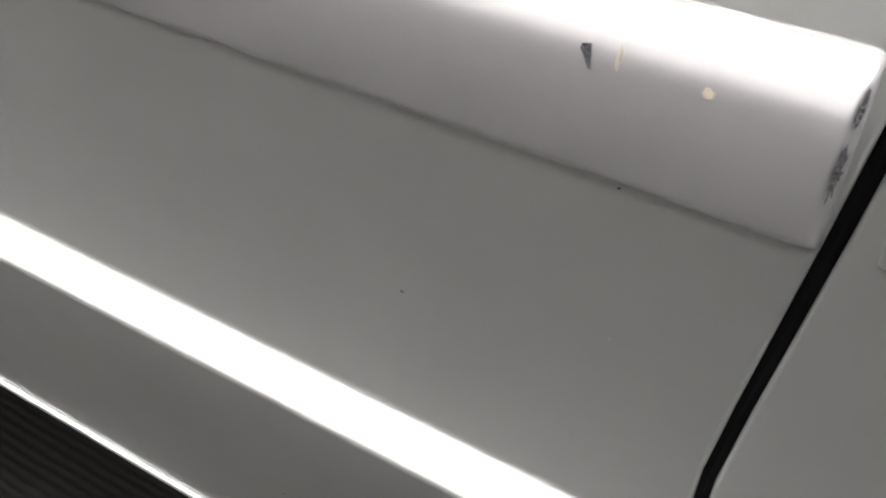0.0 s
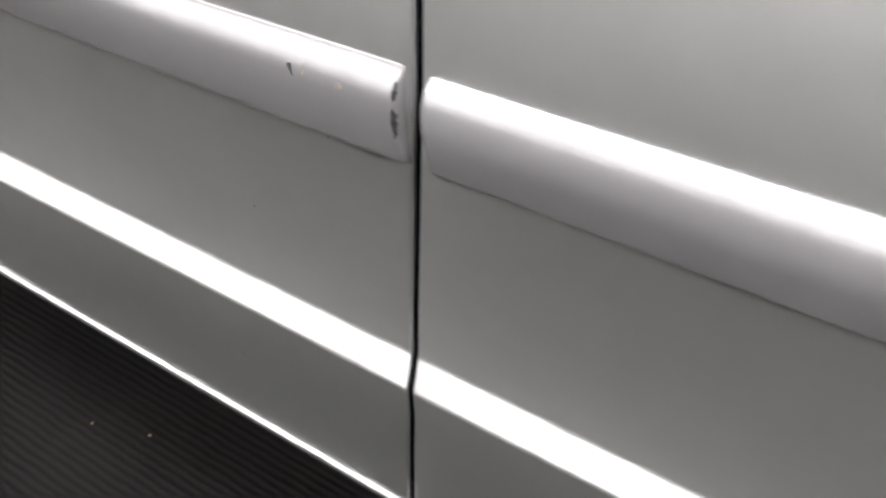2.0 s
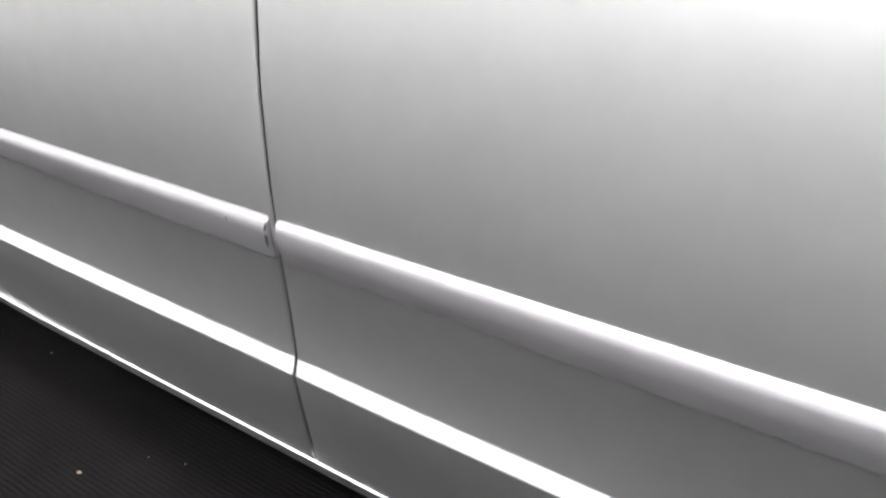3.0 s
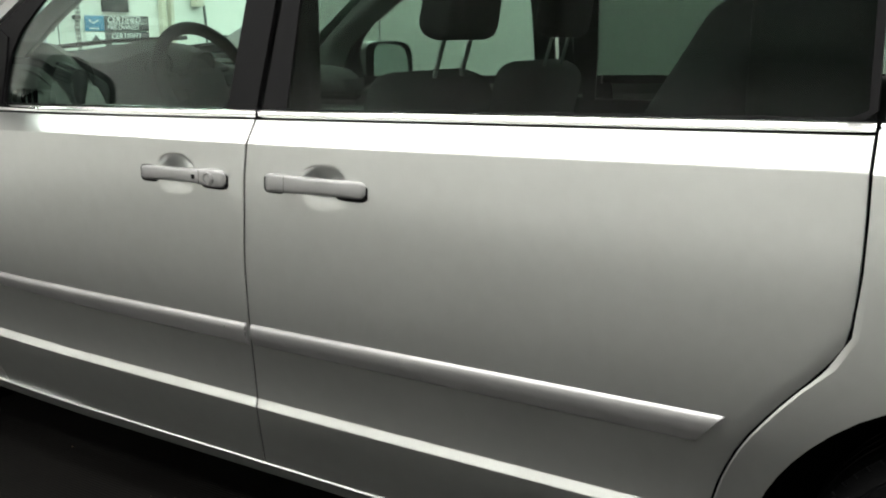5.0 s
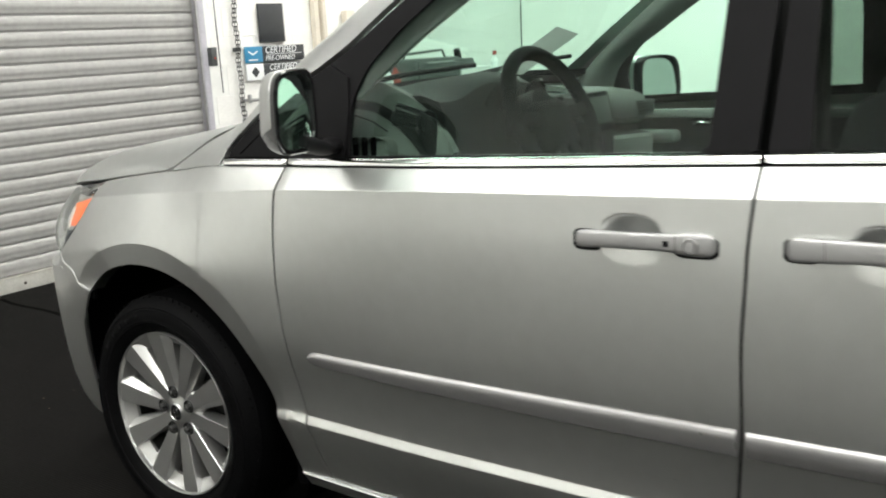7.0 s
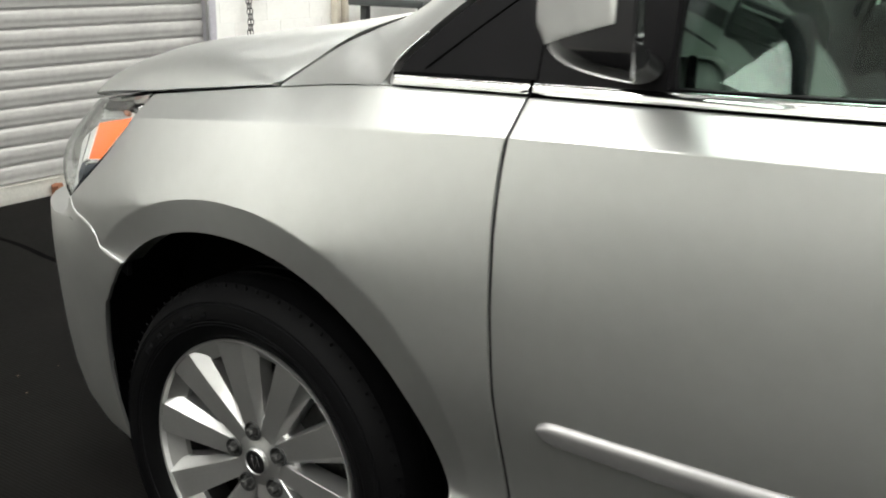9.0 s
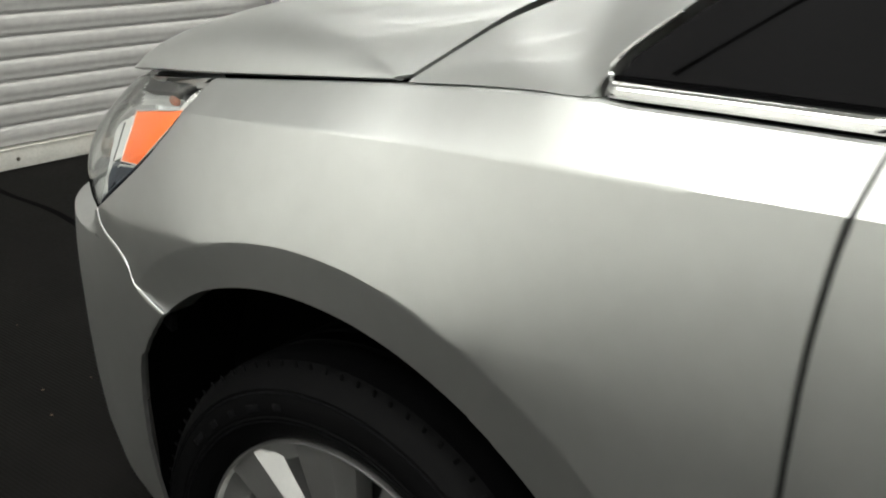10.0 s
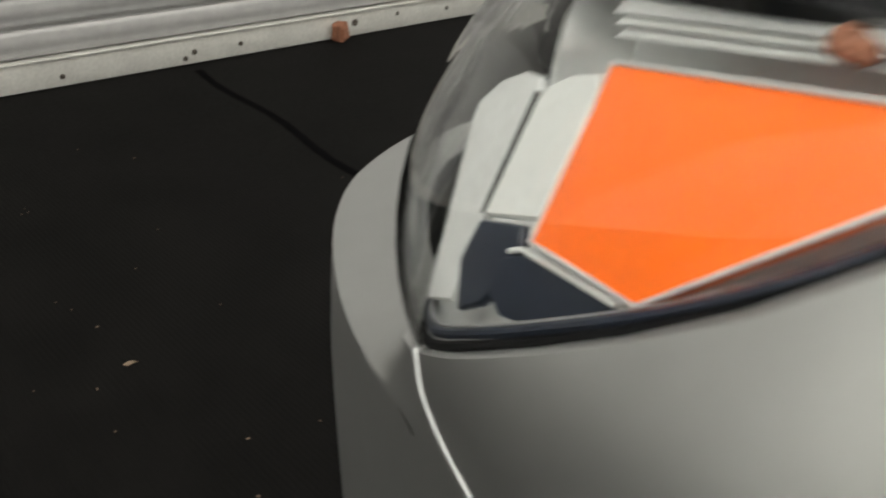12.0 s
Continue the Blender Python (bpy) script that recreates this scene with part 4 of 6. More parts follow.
def poly_panel(pts, thick, bevel=0.0015):
    """A flat panel with an outline of its own, worn round at the front edge."""
    pts = [Vector(p) for p in pts]
    mid = sum(pts, Vector()) / len(pts)
    n = (pts[1] - mid).cross(pts[0] - mid).normalized()
    if n.y > 0:
        n = -n
    bm = bmesh.new()
    loops = [[bm.verts.new(p - n * thick) for p in pts], [bm.verts.new(p - n * bevel) for p in pts], [bm.verts.new(p + (mid - p).normalized() * bevel) for p in pts]]
    for lo, hi in zip(loops, loops[1:]):
        for k in range(len(pts)):
            bm.faces.new((lo[k - 1], lo[k], hi[k], hi[k - 1]))
    bm.faces.new(loops[2])
    bmesh.ops.recalc_face_normals(bm, faces=bm.faces)
    return bm


lamp_part(poly_panel([(-0.556, 0.173, 0.849), (-0.551, 0.1744, 0.857), (-0.536, 0.1704, 0.866), (-0.516, 0.1633, 0.873), (-0.509, 0.158, 0.868), (-0.5215, 0.1435, 0.815), (-0.5663, 0.1568, 0.797)], 0.004), "reflector_facet", M_FACET, "pale silver reflector facet beside the orange part")
# inner facet: its shade deeper in the lamp is put into the greyer colour
lamp_part(poly_panel([(-0.634, 0.208, 0.812), (-0.628, 0.2068, 0.824), (-0.612, 0.2045, 0.838), (-0.592, 0.2000, 0.848), (-0.573, 0.1913, 0.852), (-0.566, 0.1840, 0.842), (-0.578, 0.1672, 0.786), (-0.580, 0.1518, 0.748), (-0.604, 0.1573, 0.736)], 0.004), "reflector_facet", M_BOWL, "rounded reflector facet, coloured grey for the shade further in")
lamp_part(poly_panel([(-0.5685, 0.1567, 0.794), (-0.531, 0.1449, 0.809), (-0.527, 0.1407, 0.803), (-0.530, 0.1370, 0.789), (-0.545, 0.1370, 0.768), (-0.5615, 0.1386, 0.757), (-0.5720, 0.1487, 0.775)], 0.004), "dark_bezel", M_NAVY, "dark blue-black bezel beside the orange part")
lamp_part(poly_panel([(-0.539, 0.1415, 0.792), (-0.524, 0.1384, 0.8015), (-0.459, 0.1181, 0.8145), (-0.497, 0.1239, 0.782), (-0.531, 0.1345, 0.770), (-0.541, 0.1375, 0.775)], 0.004), "dark_bezel", M_NAVY, "dark blue-black bezel in the lamp's lower tip")
# the facets' shadow gap, drawn as a thin dark rod
lamp_part(tube([(-0.5575, 0.1755, 0.852), (-0.5675, 0.1580, 0.797)], 0.0016, 8), "facet_seam", M_DARKMETAL, "dark rod drawn as the shadow in the gap between the reflector facets")
lamp_part(tube([(-0.5315, 0.1395, 0.7985), (-0.523, 0.1374, 0.8035), (-0.456, 0.1150, 0.8170)], 0.0013, 8), "bezel_rim", M_FACET, "pale rim along the dark bezel")
# stepped reflector over the orange part, with its bulb and a pale end facet
TL, TR, BR, BL = Vector((-0.560, 0.214, 0.906)), Vector((-0.343, 0.150, 0.937)), Vector((-0.352, 0.132, 0.915)), Vector((-0.520, 0.176, 0.884))
for k, (v0, v1, mat) in enumerate(((0.0, 0.14, M_BOWL), (0.14, 0.26, M_REFL), (0.26, 0.44, M_BOWL), (0.44, 0.52, M_REFL), (0.52, 0.74, M_BOWL), (0.74, 0.86, M_FACET), (0.86, 1.0, M_BOWL))):
    rows = []
    for u in steps(0, 1, 14):
        p, q = TL.lerp(BL, v0).lerp(TR.lerp(BR, v0), u), TL.lerp(BL, v1).lerp(TR.lerp(BR, v1), u)
        sag = Vector((0.25, 0.9, -0.15)) * 0.010 * math.sin(math.pi * u)
        inn = Vector((0.002, 0.007, 0))
        rows.append([p + sag + inn, p.lerp(q, 0.5) + sag + inn * 0.6, q + sag, q + sag + inn])
    lamp_part(thicken(grid(rows), (0.001, 0.002, 0)), "reflector_step", mat, "stepped reflector strip over the orange part", 25)
lamp_part(quad_panel([(-0.368, 0.144, 0.927), (-0.342, 0.138, 0.934), (-0.349, 0.124, 0.915), (-0.385, 0.131, 0.904)], 0.003, bulge=0.002), "reflector_facet", M_FACET, "pale end facet of the reflector")
bulb = lathe([(0, -0.014), (0.005, -0.013), (0.0075, -0.008), (0.0075, 0.0), (0.009, 0.002), (0.009, 0.012), (0, 0.012)], 20)
bulb.transform(Matrix.Translation((-0.414, 0.152, 0.9085)) @ pose(0, 0, 0, 0, 0, 60) @ Matrix.Scale(0.6, 4))
lamp_part(bulb, "bulb", M_RUST, "small brown bulb")
bulb = lathe([(0, -0.016), (0.007, -0.016), (0.0085, -0.010), (0.0085, 0.012), (0, 0.014)], 20)
bulb.transform(Matrix.Translation((-0.382, 0.147, 0.917)) @ pose(0, 0, 0, 10, 0, 70) @ Matrix.Scale(0.6, 4))
lamp_part(bulb, "bulb_holder", M_DARKMETAL, "dark bulb holder")
cup = lathe([(0.062, -0.02), (0.058, -0.018), (0.045, 0.02), (0.02, 0.045), (0, 0.05)], 32)
cup.transform(Matrix.Translation((-0.70, 0.40, 0.80)) @ pose(0, 0, 0, 0, 0, -70))
lamp_part(cup, "headlamp_cup", M_REFL, "round silver headlamp cup")

# ---- wheels ----
def wheel(x, y, far=False):
    barrel = lathe([(0.232, 0.006), (0.2325, -0.005), (0.2305, -0.0085), (0.2275, -0.0070), (0.2262, 0.002), (0.2250, 0.009)], 96)
    w = part("wheel", barrel, M_ALLOY, van, "silver ten-spoke alloy wheel", 40)
    w.location = (x, y, HUB_Z)
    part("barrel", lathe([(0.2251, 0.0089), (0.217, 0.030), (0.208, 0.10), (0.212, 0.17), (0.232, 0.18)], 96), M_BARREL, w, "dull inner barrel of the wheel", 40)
    # tyre with rounded shoulders, a raised ring on the wall and tread grooves
    R = HUB_Z
    prof = [(0.231, 0.006), (0.236, -0.004), (0.246, -0.014), (0.262, -0.021), (0.2685, -0.0235), (0.271, -0.0222), (0.2735, -0.0235), (0.290, -0.0230), (0.302, -0.018), (0.3045, -0.0186), (0.312, -0.012), (0.322, -0.001), (0.330, 0.012), (R - 0.002, 0.030)]
    for k in range(4):
        y0 = 0.036 + 0.040 * k
        prof += [(R, y0), (R, y0 + 0.030), (R - 0.008, y0 + 0.032), (R - 0.008, y0 + 0.038)]
    prof += [(R - 0.002, 0.198), (0.322, 0.215), (0.27, 0.232), (0.232, 0.20)]
    part("tyre", lathe(prof, 128), M_TYRE, w, "black rubber tyre", 25)
    for rad, dep in ((0.2995, -0.0195), (0.2640, -0.0222)):
        part("sidewall_ring", lathe([(rad - 0.0012, dep + 0.002), (rad - 0.0006, dep - 0.0012), (rad + 0.0006, dep - 0.0012), (rad + 0.0012, dep + 0.002)], 96), M_TYREG, w, "raised glossy ring on the tyre wall")
    lug = box((0.004, 0.0025, 0.020), (0, 0.0035, 0.3222), 0.0008)
    lugs = bmesh.new()
    for k in range(84):
        c = lug.copy()
        c.transform(pose(0, 0, 0, 0, 360 / 84 * k, 0))
        tmp = bpy.data.meshes.new("tmp")
        c.to_mesh(tmp)
        c.free()
        lugs.from_mesh(tmp)
        bpy.data.meshes.remove(tmp)
    lug.free()
    part("tread_shoulder", lugs, M_TYRE, w, "ribbed tread shoulder of the tyre")
    for k in range(5):
        bar = box((0.014 if k % 3 else 0.026, 0.0012, 0.009), (0, -0.0240, 0.2825), 0.0004)
        bar.transform(pose(0, 0, 0, 0, -52 + 9 * k + (60 if k > 4 else 0), 0))
        part("wall_marking", bar, M_TYREG, w, "worn raised marking on the tyre wall")
    part("brake_disc", lathe([(0.0, 0.070), (0.15, 0.070), (0.152, 0.082), (0.0, 0.082)], 48), M_DARKMETAL, w, "dark brake disc")
    # added black disc: the deep shade between the spokes, put in as colour
    part("wheel_back", lathe([(0.0, 0.086), (0.208, 0.086), (0.208, 0.09), (0.0, 0.09)], 48), M_GAP, w, "black disc standing in for the shade behind the spokes")
    part("hub", lathe([(0.0, 0.014), (0.030, 0.014), (0.034, 0.016), (0.060, 0.019), (0.082, 0.023), (0.089, 0.029), (0.091, 0.042), (0.086, 0.07)], 48), M_ALLOY, w, "silver wheel hub")
    part("rim_land", lathe([(0.2262, 0.003), (0.214, 0.0145), (0.203, 0.0205), (0.1985, 0.0240), (0.1970, 0.0330)], 96), M_ALLOY, w, "silver land between the spoke ends", 30)
    # one blade: a broad flat face square to the axle, one bright bevelled flank, one steep edge
    rows = []
    for i in range(17):
        f = i / 16
        r = 0.046 + (0.2275 - 0.046) * f
        wl = 0.0165 + 0.0150 * f
        wr = 0.0135 + 0.0125 * f
        yf = 0.018 * (1 - f) ** 1.2 - 0.003 * f
        drop = 0.010 + 0.012 * f
        flank = 0.006 + 0.017 * f ** 1.3
        rows.append([(-wl - 0.003, yf + drop + 0.014, r), (-wl - 0.0012, yf + 0.0022, r), (-wl, yf + 0.0003, r), (wr, yf, r), (wr + 0.0012, yf + 0.0008, r), (wr + flank, yf + drop, r), (wr + flank + 0.001, yf + drop + 0.016, r)])
    blade = grid(rows)
    thicken(blade, (0, 0.012, 0))
    me = finish(blade, "spoke", M_ALLOY, 18)
    for k in range(10):
        s = new("spoke", me)
        s.parent = w
        s.matrix_local = pose(0, 0, 0, 0, 36 * k + 26, 0)
    nut = finish(lathe([(0, -0.012), (0.006, -0.012), (0.0085, -0.009), (0.0095, 0.004), (0.013, 0.005), (0.0145, 0.0)], 6), "lug_nut", M_BARREL)
    seat = finish(lathe([(0.0185, 0.002), (0.0170, -0.0025), (0.0150, -0.0005), (0.012, 0.003)], 24), "nut_seat", M_DARKMETAL)
    for k in range(5):
        a = radians(72 * k + 98)
        for nm, m_, dy in (("lug_nut", nut, 0.013), ("nut_seat", seat, 0.0125)):
            s = new(nm, m_)
            s.parent = w
            s.location = (0.057 * math.cos(a), dy, 0.057 * math.sin(a))
    part("center_cap", lathe([(0, 0.007), (0.020, 0.0075), (0.0235, 0.010), (0.025, 0.018)], 40), M_BLACK, w, "dark round centre cap")
    part("cap_ring", lathe([(0.0225, 0.009), (0.0238, 0.0065), (0.026, 0.009), (0.027, 0.020)], 40), M_ALLOY, w, "silver ring round the cap")
    for dx, rz in ((-0.008, 18), (0.008, -18), (-0.0035, -18), (0.0035, 18)):
        bm = box((0.0026, 0.0015, 0.019), (0, 0, 0), 0.0005)
        bm.transform(pose(dx, 0.0065, 0.004 if abs(dx) > 0.005 else -0.004, 0, rz, 0))
        part("badge_bar", bm, M_CHROME, w, "bright bar on the cap")
    if far:
        w.rotation_euler = (0, 0, math.pi)
    return w


wheel(HUB_X, 0.058)
wheel(REAR_X, 0.050)
wheel(HUB_X, 2 * MID - 0.060, True)
wheel(REAR_X, 2 * MID - 0.050, True)

# wheel houses
for xc in (HUB_X, REAR_X):
    rows = []
    for a in steps(-25, 205, 40):
        r = 0.455 if xc == HUB_X else 0.43
        r += 0.05 * max(0.0, min(1.0, (a - 125) / 25)) if xc == HUB_X else 0
        y0 = 0.135 + 0.04 * max(0.0, min(1.0, (a - 125) / 25)) if xc == HUB_X else 0.135
        rows.append([(xc + r * math.cos(radians(a)), y, HUB_Z + r * math.sin(radians(a))) for y in (min(y0, side(min(2.9, xc + r * math.cos(radians(a))), max(0.25, HUB_Z + r * math.sin(radians(a)))) + 0.028), 0.2, 0.34)])
    bm = grid(rows)
    c = bm.verts.new((xc, 0.34, HUB_Z))
    back = [v for v in bm.verts if abs(v.co.y - 0.34) < 1e-5 and v is not c]
    back.sort(key=lambda v: math.atan2(v.co.z - HUB_Z, v.co.x - xc) if math.atan2(v.co.z - HUB_Z, v.co.x - xc) > -1.2 else 7 + math.atan2(v.co.z - HUB_Z, v.co.x - xc))
    for p, q in zip(back, back[1:]):
        bm.faces.new((c, p, q))
    both(bm, "wheel_house", M_GAP, "black wheel-arch liner")

# ---- door mirrors ----
def mirror():
    """Housing as a rounded shell: silver upper cap, black lower shell, glass set in the rear face."""
    yc, zc, yin, wide, hz = -0.120, 1.169, -0.026, 0.188, 0.087

    def ring_at(f, grow, n=48, power=0.5, ky=1.0, kz=1.0, dx=0.0):
        out = []
        for i in range(n):
            a = 2 * math.pi * i / n
            c, s = math.cos(a), math.sin(a)
            c, s = math.copysign(abs(c) ** power, c), math.copysign(abs(s) ** power, s)
            u = 0.5 - 0.5 * c * ky
            y = yin - wide * u * grow + 0.006 * s * u
            z = zc + hz * s * kz * (0.72 + 0.28 * math.sqrt(max(0.0, 1 - (1 - f) ** 2))) - 0.006 * u * s
            out.append((0.592 + 0.108 * f + 0.36 * (-0.1 - y) * f + dx, y, z))
        return out
    rows = [ring_at(k / 16, 0.42 + 0.58 * (k / 16) ** 0.9) for k in range(17)]
    front = [ring_at(0, 0.42, ky=0.8, kz=0.8, dx=-0.010), ring_at(0, 0.42, ky=0.4, kz=0.4, dx=-0.014), ring_at(0, 0.42, ky=0.02, kz=0.02, dx=-0.015)]
    back = [ring_at(1, 1, ky=0.96, kz=0.965, dx=0.003), ring_at(1, 1, ky=0.84, kz=0.87, dx=0.002), ring_at(1, 1, ky=0.825, kz=0.855, dx=-0.012)]
    full = grid(front[::-1] + rows + back, closed=True)

    def pick(cap):
        """The housing cut along the cap's straight lower edge and its rear rim."""
        bm = full.copy()
        low, rim = Vector((-0.26, 0, 1)), Vector((1, 0.36, 0))
        for co, no in (((0.628, 0, 1.123), low), ((0.681, -0.1, 0), rim)):
            bmesh.ops.bisect_plane(bm, geom=bm.verts[:] + bm.edges[:] + bm.faces[:], plane_co=co, plane_no=no)
        gone = []
        for f in bm.faces:
            c = f.calc_center_median()
            is_cap = (c - Vector((0.628, 0, 1.123))).dot(low) > 0 and (c - Vector((0.681, -0.1, 0))).dot(rim) < 0
            if is_cap != cap:
                gone.append(f)
        bmesh.ops.delete(bm, geom=gone, context="FACES")
        return bm
    house, far = both(pick(False), "door_mirror", M_GLOSS, "gloss black door mirror shell", 45)
    cap = pick(True)
    for v in cap.verts:
        v.co = Vector((v.co.x - 0.001, yc + (v.co.y - yc) * 1.012, zc + (v.co.z - zc) * 1.012))
    thicken(cap, (0.001, 0, -0.0015))
    for par, flip in ((house, False), (far, True)):
        m = Matrix.Translation((0, 2 * MID, 0)) @ Matrix.Diagonal((1, -1, 1, 1)) if flip else Matrix.Identity(4)
        b2 = cap.copy()
        b2.transform(m)
        part("mirror_cap", b2, M_PAINT, par, "silver mirror cap", 45)
        pane = bmesh.new()
        ring = [pane.verts.new((x - 0.07 * (z - zc), y, z)) for x, y, z in ring_at(1, 1, 40, 0.45, 0.835, 0.865, -0.005)]
        pane.faces.new(ring)
        thicken(pane, (-0.003, 0, 0))
        pane.transform(m)
        part("mirror_pane", pane, M_MIRROR, par, "mirror glass", 20)
        arm = tube(along([(0.640, 0.055, 1.082), (0.655, 0.01, 1.080), (0.668, -0.035, 1.090), (0.672, -0.095, 1.105)], 10), [0.034, 0.031, 0.028, 0.028, 0.029, 0.030, 0.032, 0.034, 0.036, 0.038], 14, flat=0.55)
        arm.transform(m)
        part("mirror_arm", arm, M_BLACK, par, "black mirror arm", 45)
    far.location = (-0.241, -0.305, -0.220)
    far.scale = (1.13, 1.13, 1.13)
    cap.free()
    full.free()


mirror()
sail = [(0.505, zb(0.505) - 0.002), (0.684, zb(0.684) - 0.002), (0.680, 1.15), (0.668, 1.225), (0.61, 1.250), (0.508, 1.195)]
sheet(sail, -0.006, 0.010, M_BLACK, "mirror_sail", "black sail panel carrying the mirror")

# ---- cabin ----
rows = []
for y in steps(0.235, 1.04, 40):
    hump = 0.045 * math.exp(-((y - 0.56) / 0.20) ** 4)
    rows.append([(x - 0.06 * (y - 0.5), y, z - 0.065 * (y - 0.35)) for x, z in ((0.26, 1.10), (0.33, 1.150), (0.45, 1.163 + hump * 0.3), (0.60, 1.168 + hump * 0.8), (0.74, 1.165 + hump * 1.25), (0.785, 1.150 + hump), (0.80, 1.115 + hump * 0.5), (0.79, 1.06), (0.83, 1.0), (0.86, 0.92), (0.80, 0.70), (0.75, 0.45))])
dash = part("dashboard", thicken(grid(rows), (-0.02, 0, -0.02)), M_DASH, van, "dark grey dashboard with a cowl over the dials", 45)
for y in (0.95,):
    part("air_vent", box((0.03, 0.13, 0.075), (0.812 - 0.06 * (y - 0.5), y, 1.065 - 0.065 * (y - 0.35)), 0.012), M_BLACK, dash, "black air vent")
    for k in range(4):
        part("vent_slat", box((0.008, 0.112, 0.004), (0.829 - 0.06 * (y - 0.5), y, 1.04 - 0.065 * (y - 0.35) + 0.017 * k)), M_DASH, dash, "dark vent slat")
# the dashboard's end by the door: pale panel, dark band, grey side with a slatted vent
RIM = [(0.48, 1.150), (0.58, 1.149), (0.645, 1.142), (0.70, 1.116), (0.745, 1.078), (0.772, 1.045), (0.79, 1.015)]


def end_strip(lift0, lift1, y0, y1):
    rows = []
    for i in range(25):
        x, z = resample(RIM, 25)[i]
        slope = (curve(RIM, x + 0.004) - curve(RIM, x - 0.004)) / 0.008
        n = Vector((-slope, 0, 1)).normalized()
        rows.append([(x + n.x * l, y, z + n.z * l) for l, y in ((lift0, y0), ((lift0 + lift1) / 2, (y0 + y1) / 2 - 0.004), (lift1, y1))])
    return thicken(grid(rows), (0, 0.02, 0))


rows = []
for i in range(25):
    x, top = resample(RIM, 25)[i]
    rows.append([(x - 0.02 * (1 - f), 0.195 - 0.02 * (1 - f) - 0.008 * math.sin(math.pi * f), 0.92 + (top - 0.92) * f) for f in steps(0, 1, 8)])
end_panel = part("dash_end_panel", thicken(grid(rows), (0, 0.02, 0)), M_DASHM, dash, "grey-green panel at the dashboard's end", 50)
part("panel_seam", tube([(x, 0.1905, z) for x, z in resample([(0.56, 1.135), (0.60, 1.132), (0.641, 1.120), (0.687, 1.096), (0.730, 1.058), (0.75, 1.03)], 20)], 0.0016, 6), M_GAP, end_panel, "thin dark seam in the panel")
part("dash_band", end_strip(0.0, 0.020, 0.193, 0.205), M_DASH, dash, "dark grey band over the end panel", 50)
part("dash_side", end_strip(0.020, 0.062, 0.205, 0.225), M_DASHM, dash, "grey side of the dashboard", 50)
VENT = pose(0.738, 0.205, 1.122, 0, 20, 18)
vf = box((0.082, 0.022, 0.054), (0, 0.008, 0), 0.008)
vf.transform(VENT)
vent = part("side_vent", vf, M_BLACK, dash, "black vent at the dashboard's end")
for k in range(4):
    sl = box((0.070, 0.006, 0.0035), (0, -0.004, -0.0165 + 0.011 * k), 0.001)
    sl.transform(VENT)
    part("vent_slat", sl, M_DASHM if k == 3 else M_DASH, vent, "grey vent slat")
# added block: the mirror rim's dark reflection in the door glass, as a solid
nose = box((0.046, 0.040, 0.112), (0, 0, 0), 0.019, seg=4)
nose.transform(pose(0.781, 0.220, 1.086, 0, -8, 0))
part("dash_nose", nose, M_BLACK, dash, "black rounded block standing in for the mirror rim's reflection beside the vent", 50)
part("door_corner_trim", box((0.15, 0.03, 0.17), (0.640, 0.172, 1.000), 0.030, seg=5), M_DASHM, van, "grey corner of the inner door trim")
for k in range(3):
    part("demister_slot", box((0.013, 0.012, 0.044), (0.618 + 0.026 * k, 0.155, 1.066), 0.004), M_GAP, end_panel, "dark demister slot")
# passenger's half of the dashboard: overhanging grey pad, dark shelf, pale glove box
rows = []
for y in steps(1.04, 1.64, 24):
    end = max(0.0, (y - 1.56) / 0.08)
    rows.append([(x - 0.10 * (y - 1.05) - 0.05 * end ** 2, y, z - 0.075 * (y - 1.05)) for x, z in ((0.30, 1.11), (0.46, 1.145), (0.62, 1.143), (0.70, 1.132), (0.738, 1.112), (0.750, 1.085), (0.750, 1.055), (0.742, 1.040), (0.722, 1.034))])
pad = part("passenger_dash", thicken(grid(rows), (-0.015, 0, -0.012)), M_DASHM, dash, "grey dashboard pad before the passenger", 40)
rows = [[(x - 0.10 * (y - 1.05), y, z - 0.075 * (y - 1.05)) for x, z in ((0.722, 1.034), (0.692, 1.022), (0.688, 0.995), (0.735, 0.986))] for y in steps(1.04, 1.64, 12)]
part("dash_shelf", thicken(grid(rows), (-0.012, 0, -0.012)), M_DASH, dash, "dark shelf under the dashboard pad", 40)
rows = [[(x - 0.10 * (y - 1.05), y, z - 0.075 * (y - 1.05)) for x, z in ((0.735, 0.986), (0.745, 0.975), (0.742, 0.90), (0.72, 0.80), (0.66, 0.66), (0.60, 0.45))] for y in steps(1.04, 1.64, 12)]
part("glove_box", thicken(grid(rows), (-0.015, 0, 0)), M_DASHL, dash, "pale grey glove box", 40)
PV = pose(0.706, 1.515, 1.038, 0, 8, -8)
vf = box((0.014, 0.13, 0.050), (0, 0, 0), 0.006)
vf.transform(PV)
vent = part("air_vent", vf, M_BLACK, dash, "black air vent in the dashboard pad")
for k in range(4):
    sl = box((0.006, 0.115, 0.004), (0.006, 0, -0.0165 + 0.011 * k), 0.001)
    sl.transform(PV)
    part("vent_slat", sl, M_DASHM, vent, "grey vent slat")
# inner trim of the passenger's door
part("door_top_trim", box((1.05, 0.035, 0.030), (0.93, 1.775, 0.995), 0.010), M_DASHL, van, "pale grey top of the passenger door trim")
part("door_armrest", box((0.16, 0.07, 0.045), (0.66, 1.735, 0.918), 0.018, seg=3), M_DASHL, van, "pale grey door armrest end")
part("door_pull", tube(along([(0.79, 1.752, 0.958), (0.815, 1.742, 0.966), (0.845, 1.752, 0.962)], 8), 0.0055, 8), M_CHROME, van, "bright inner door handle")
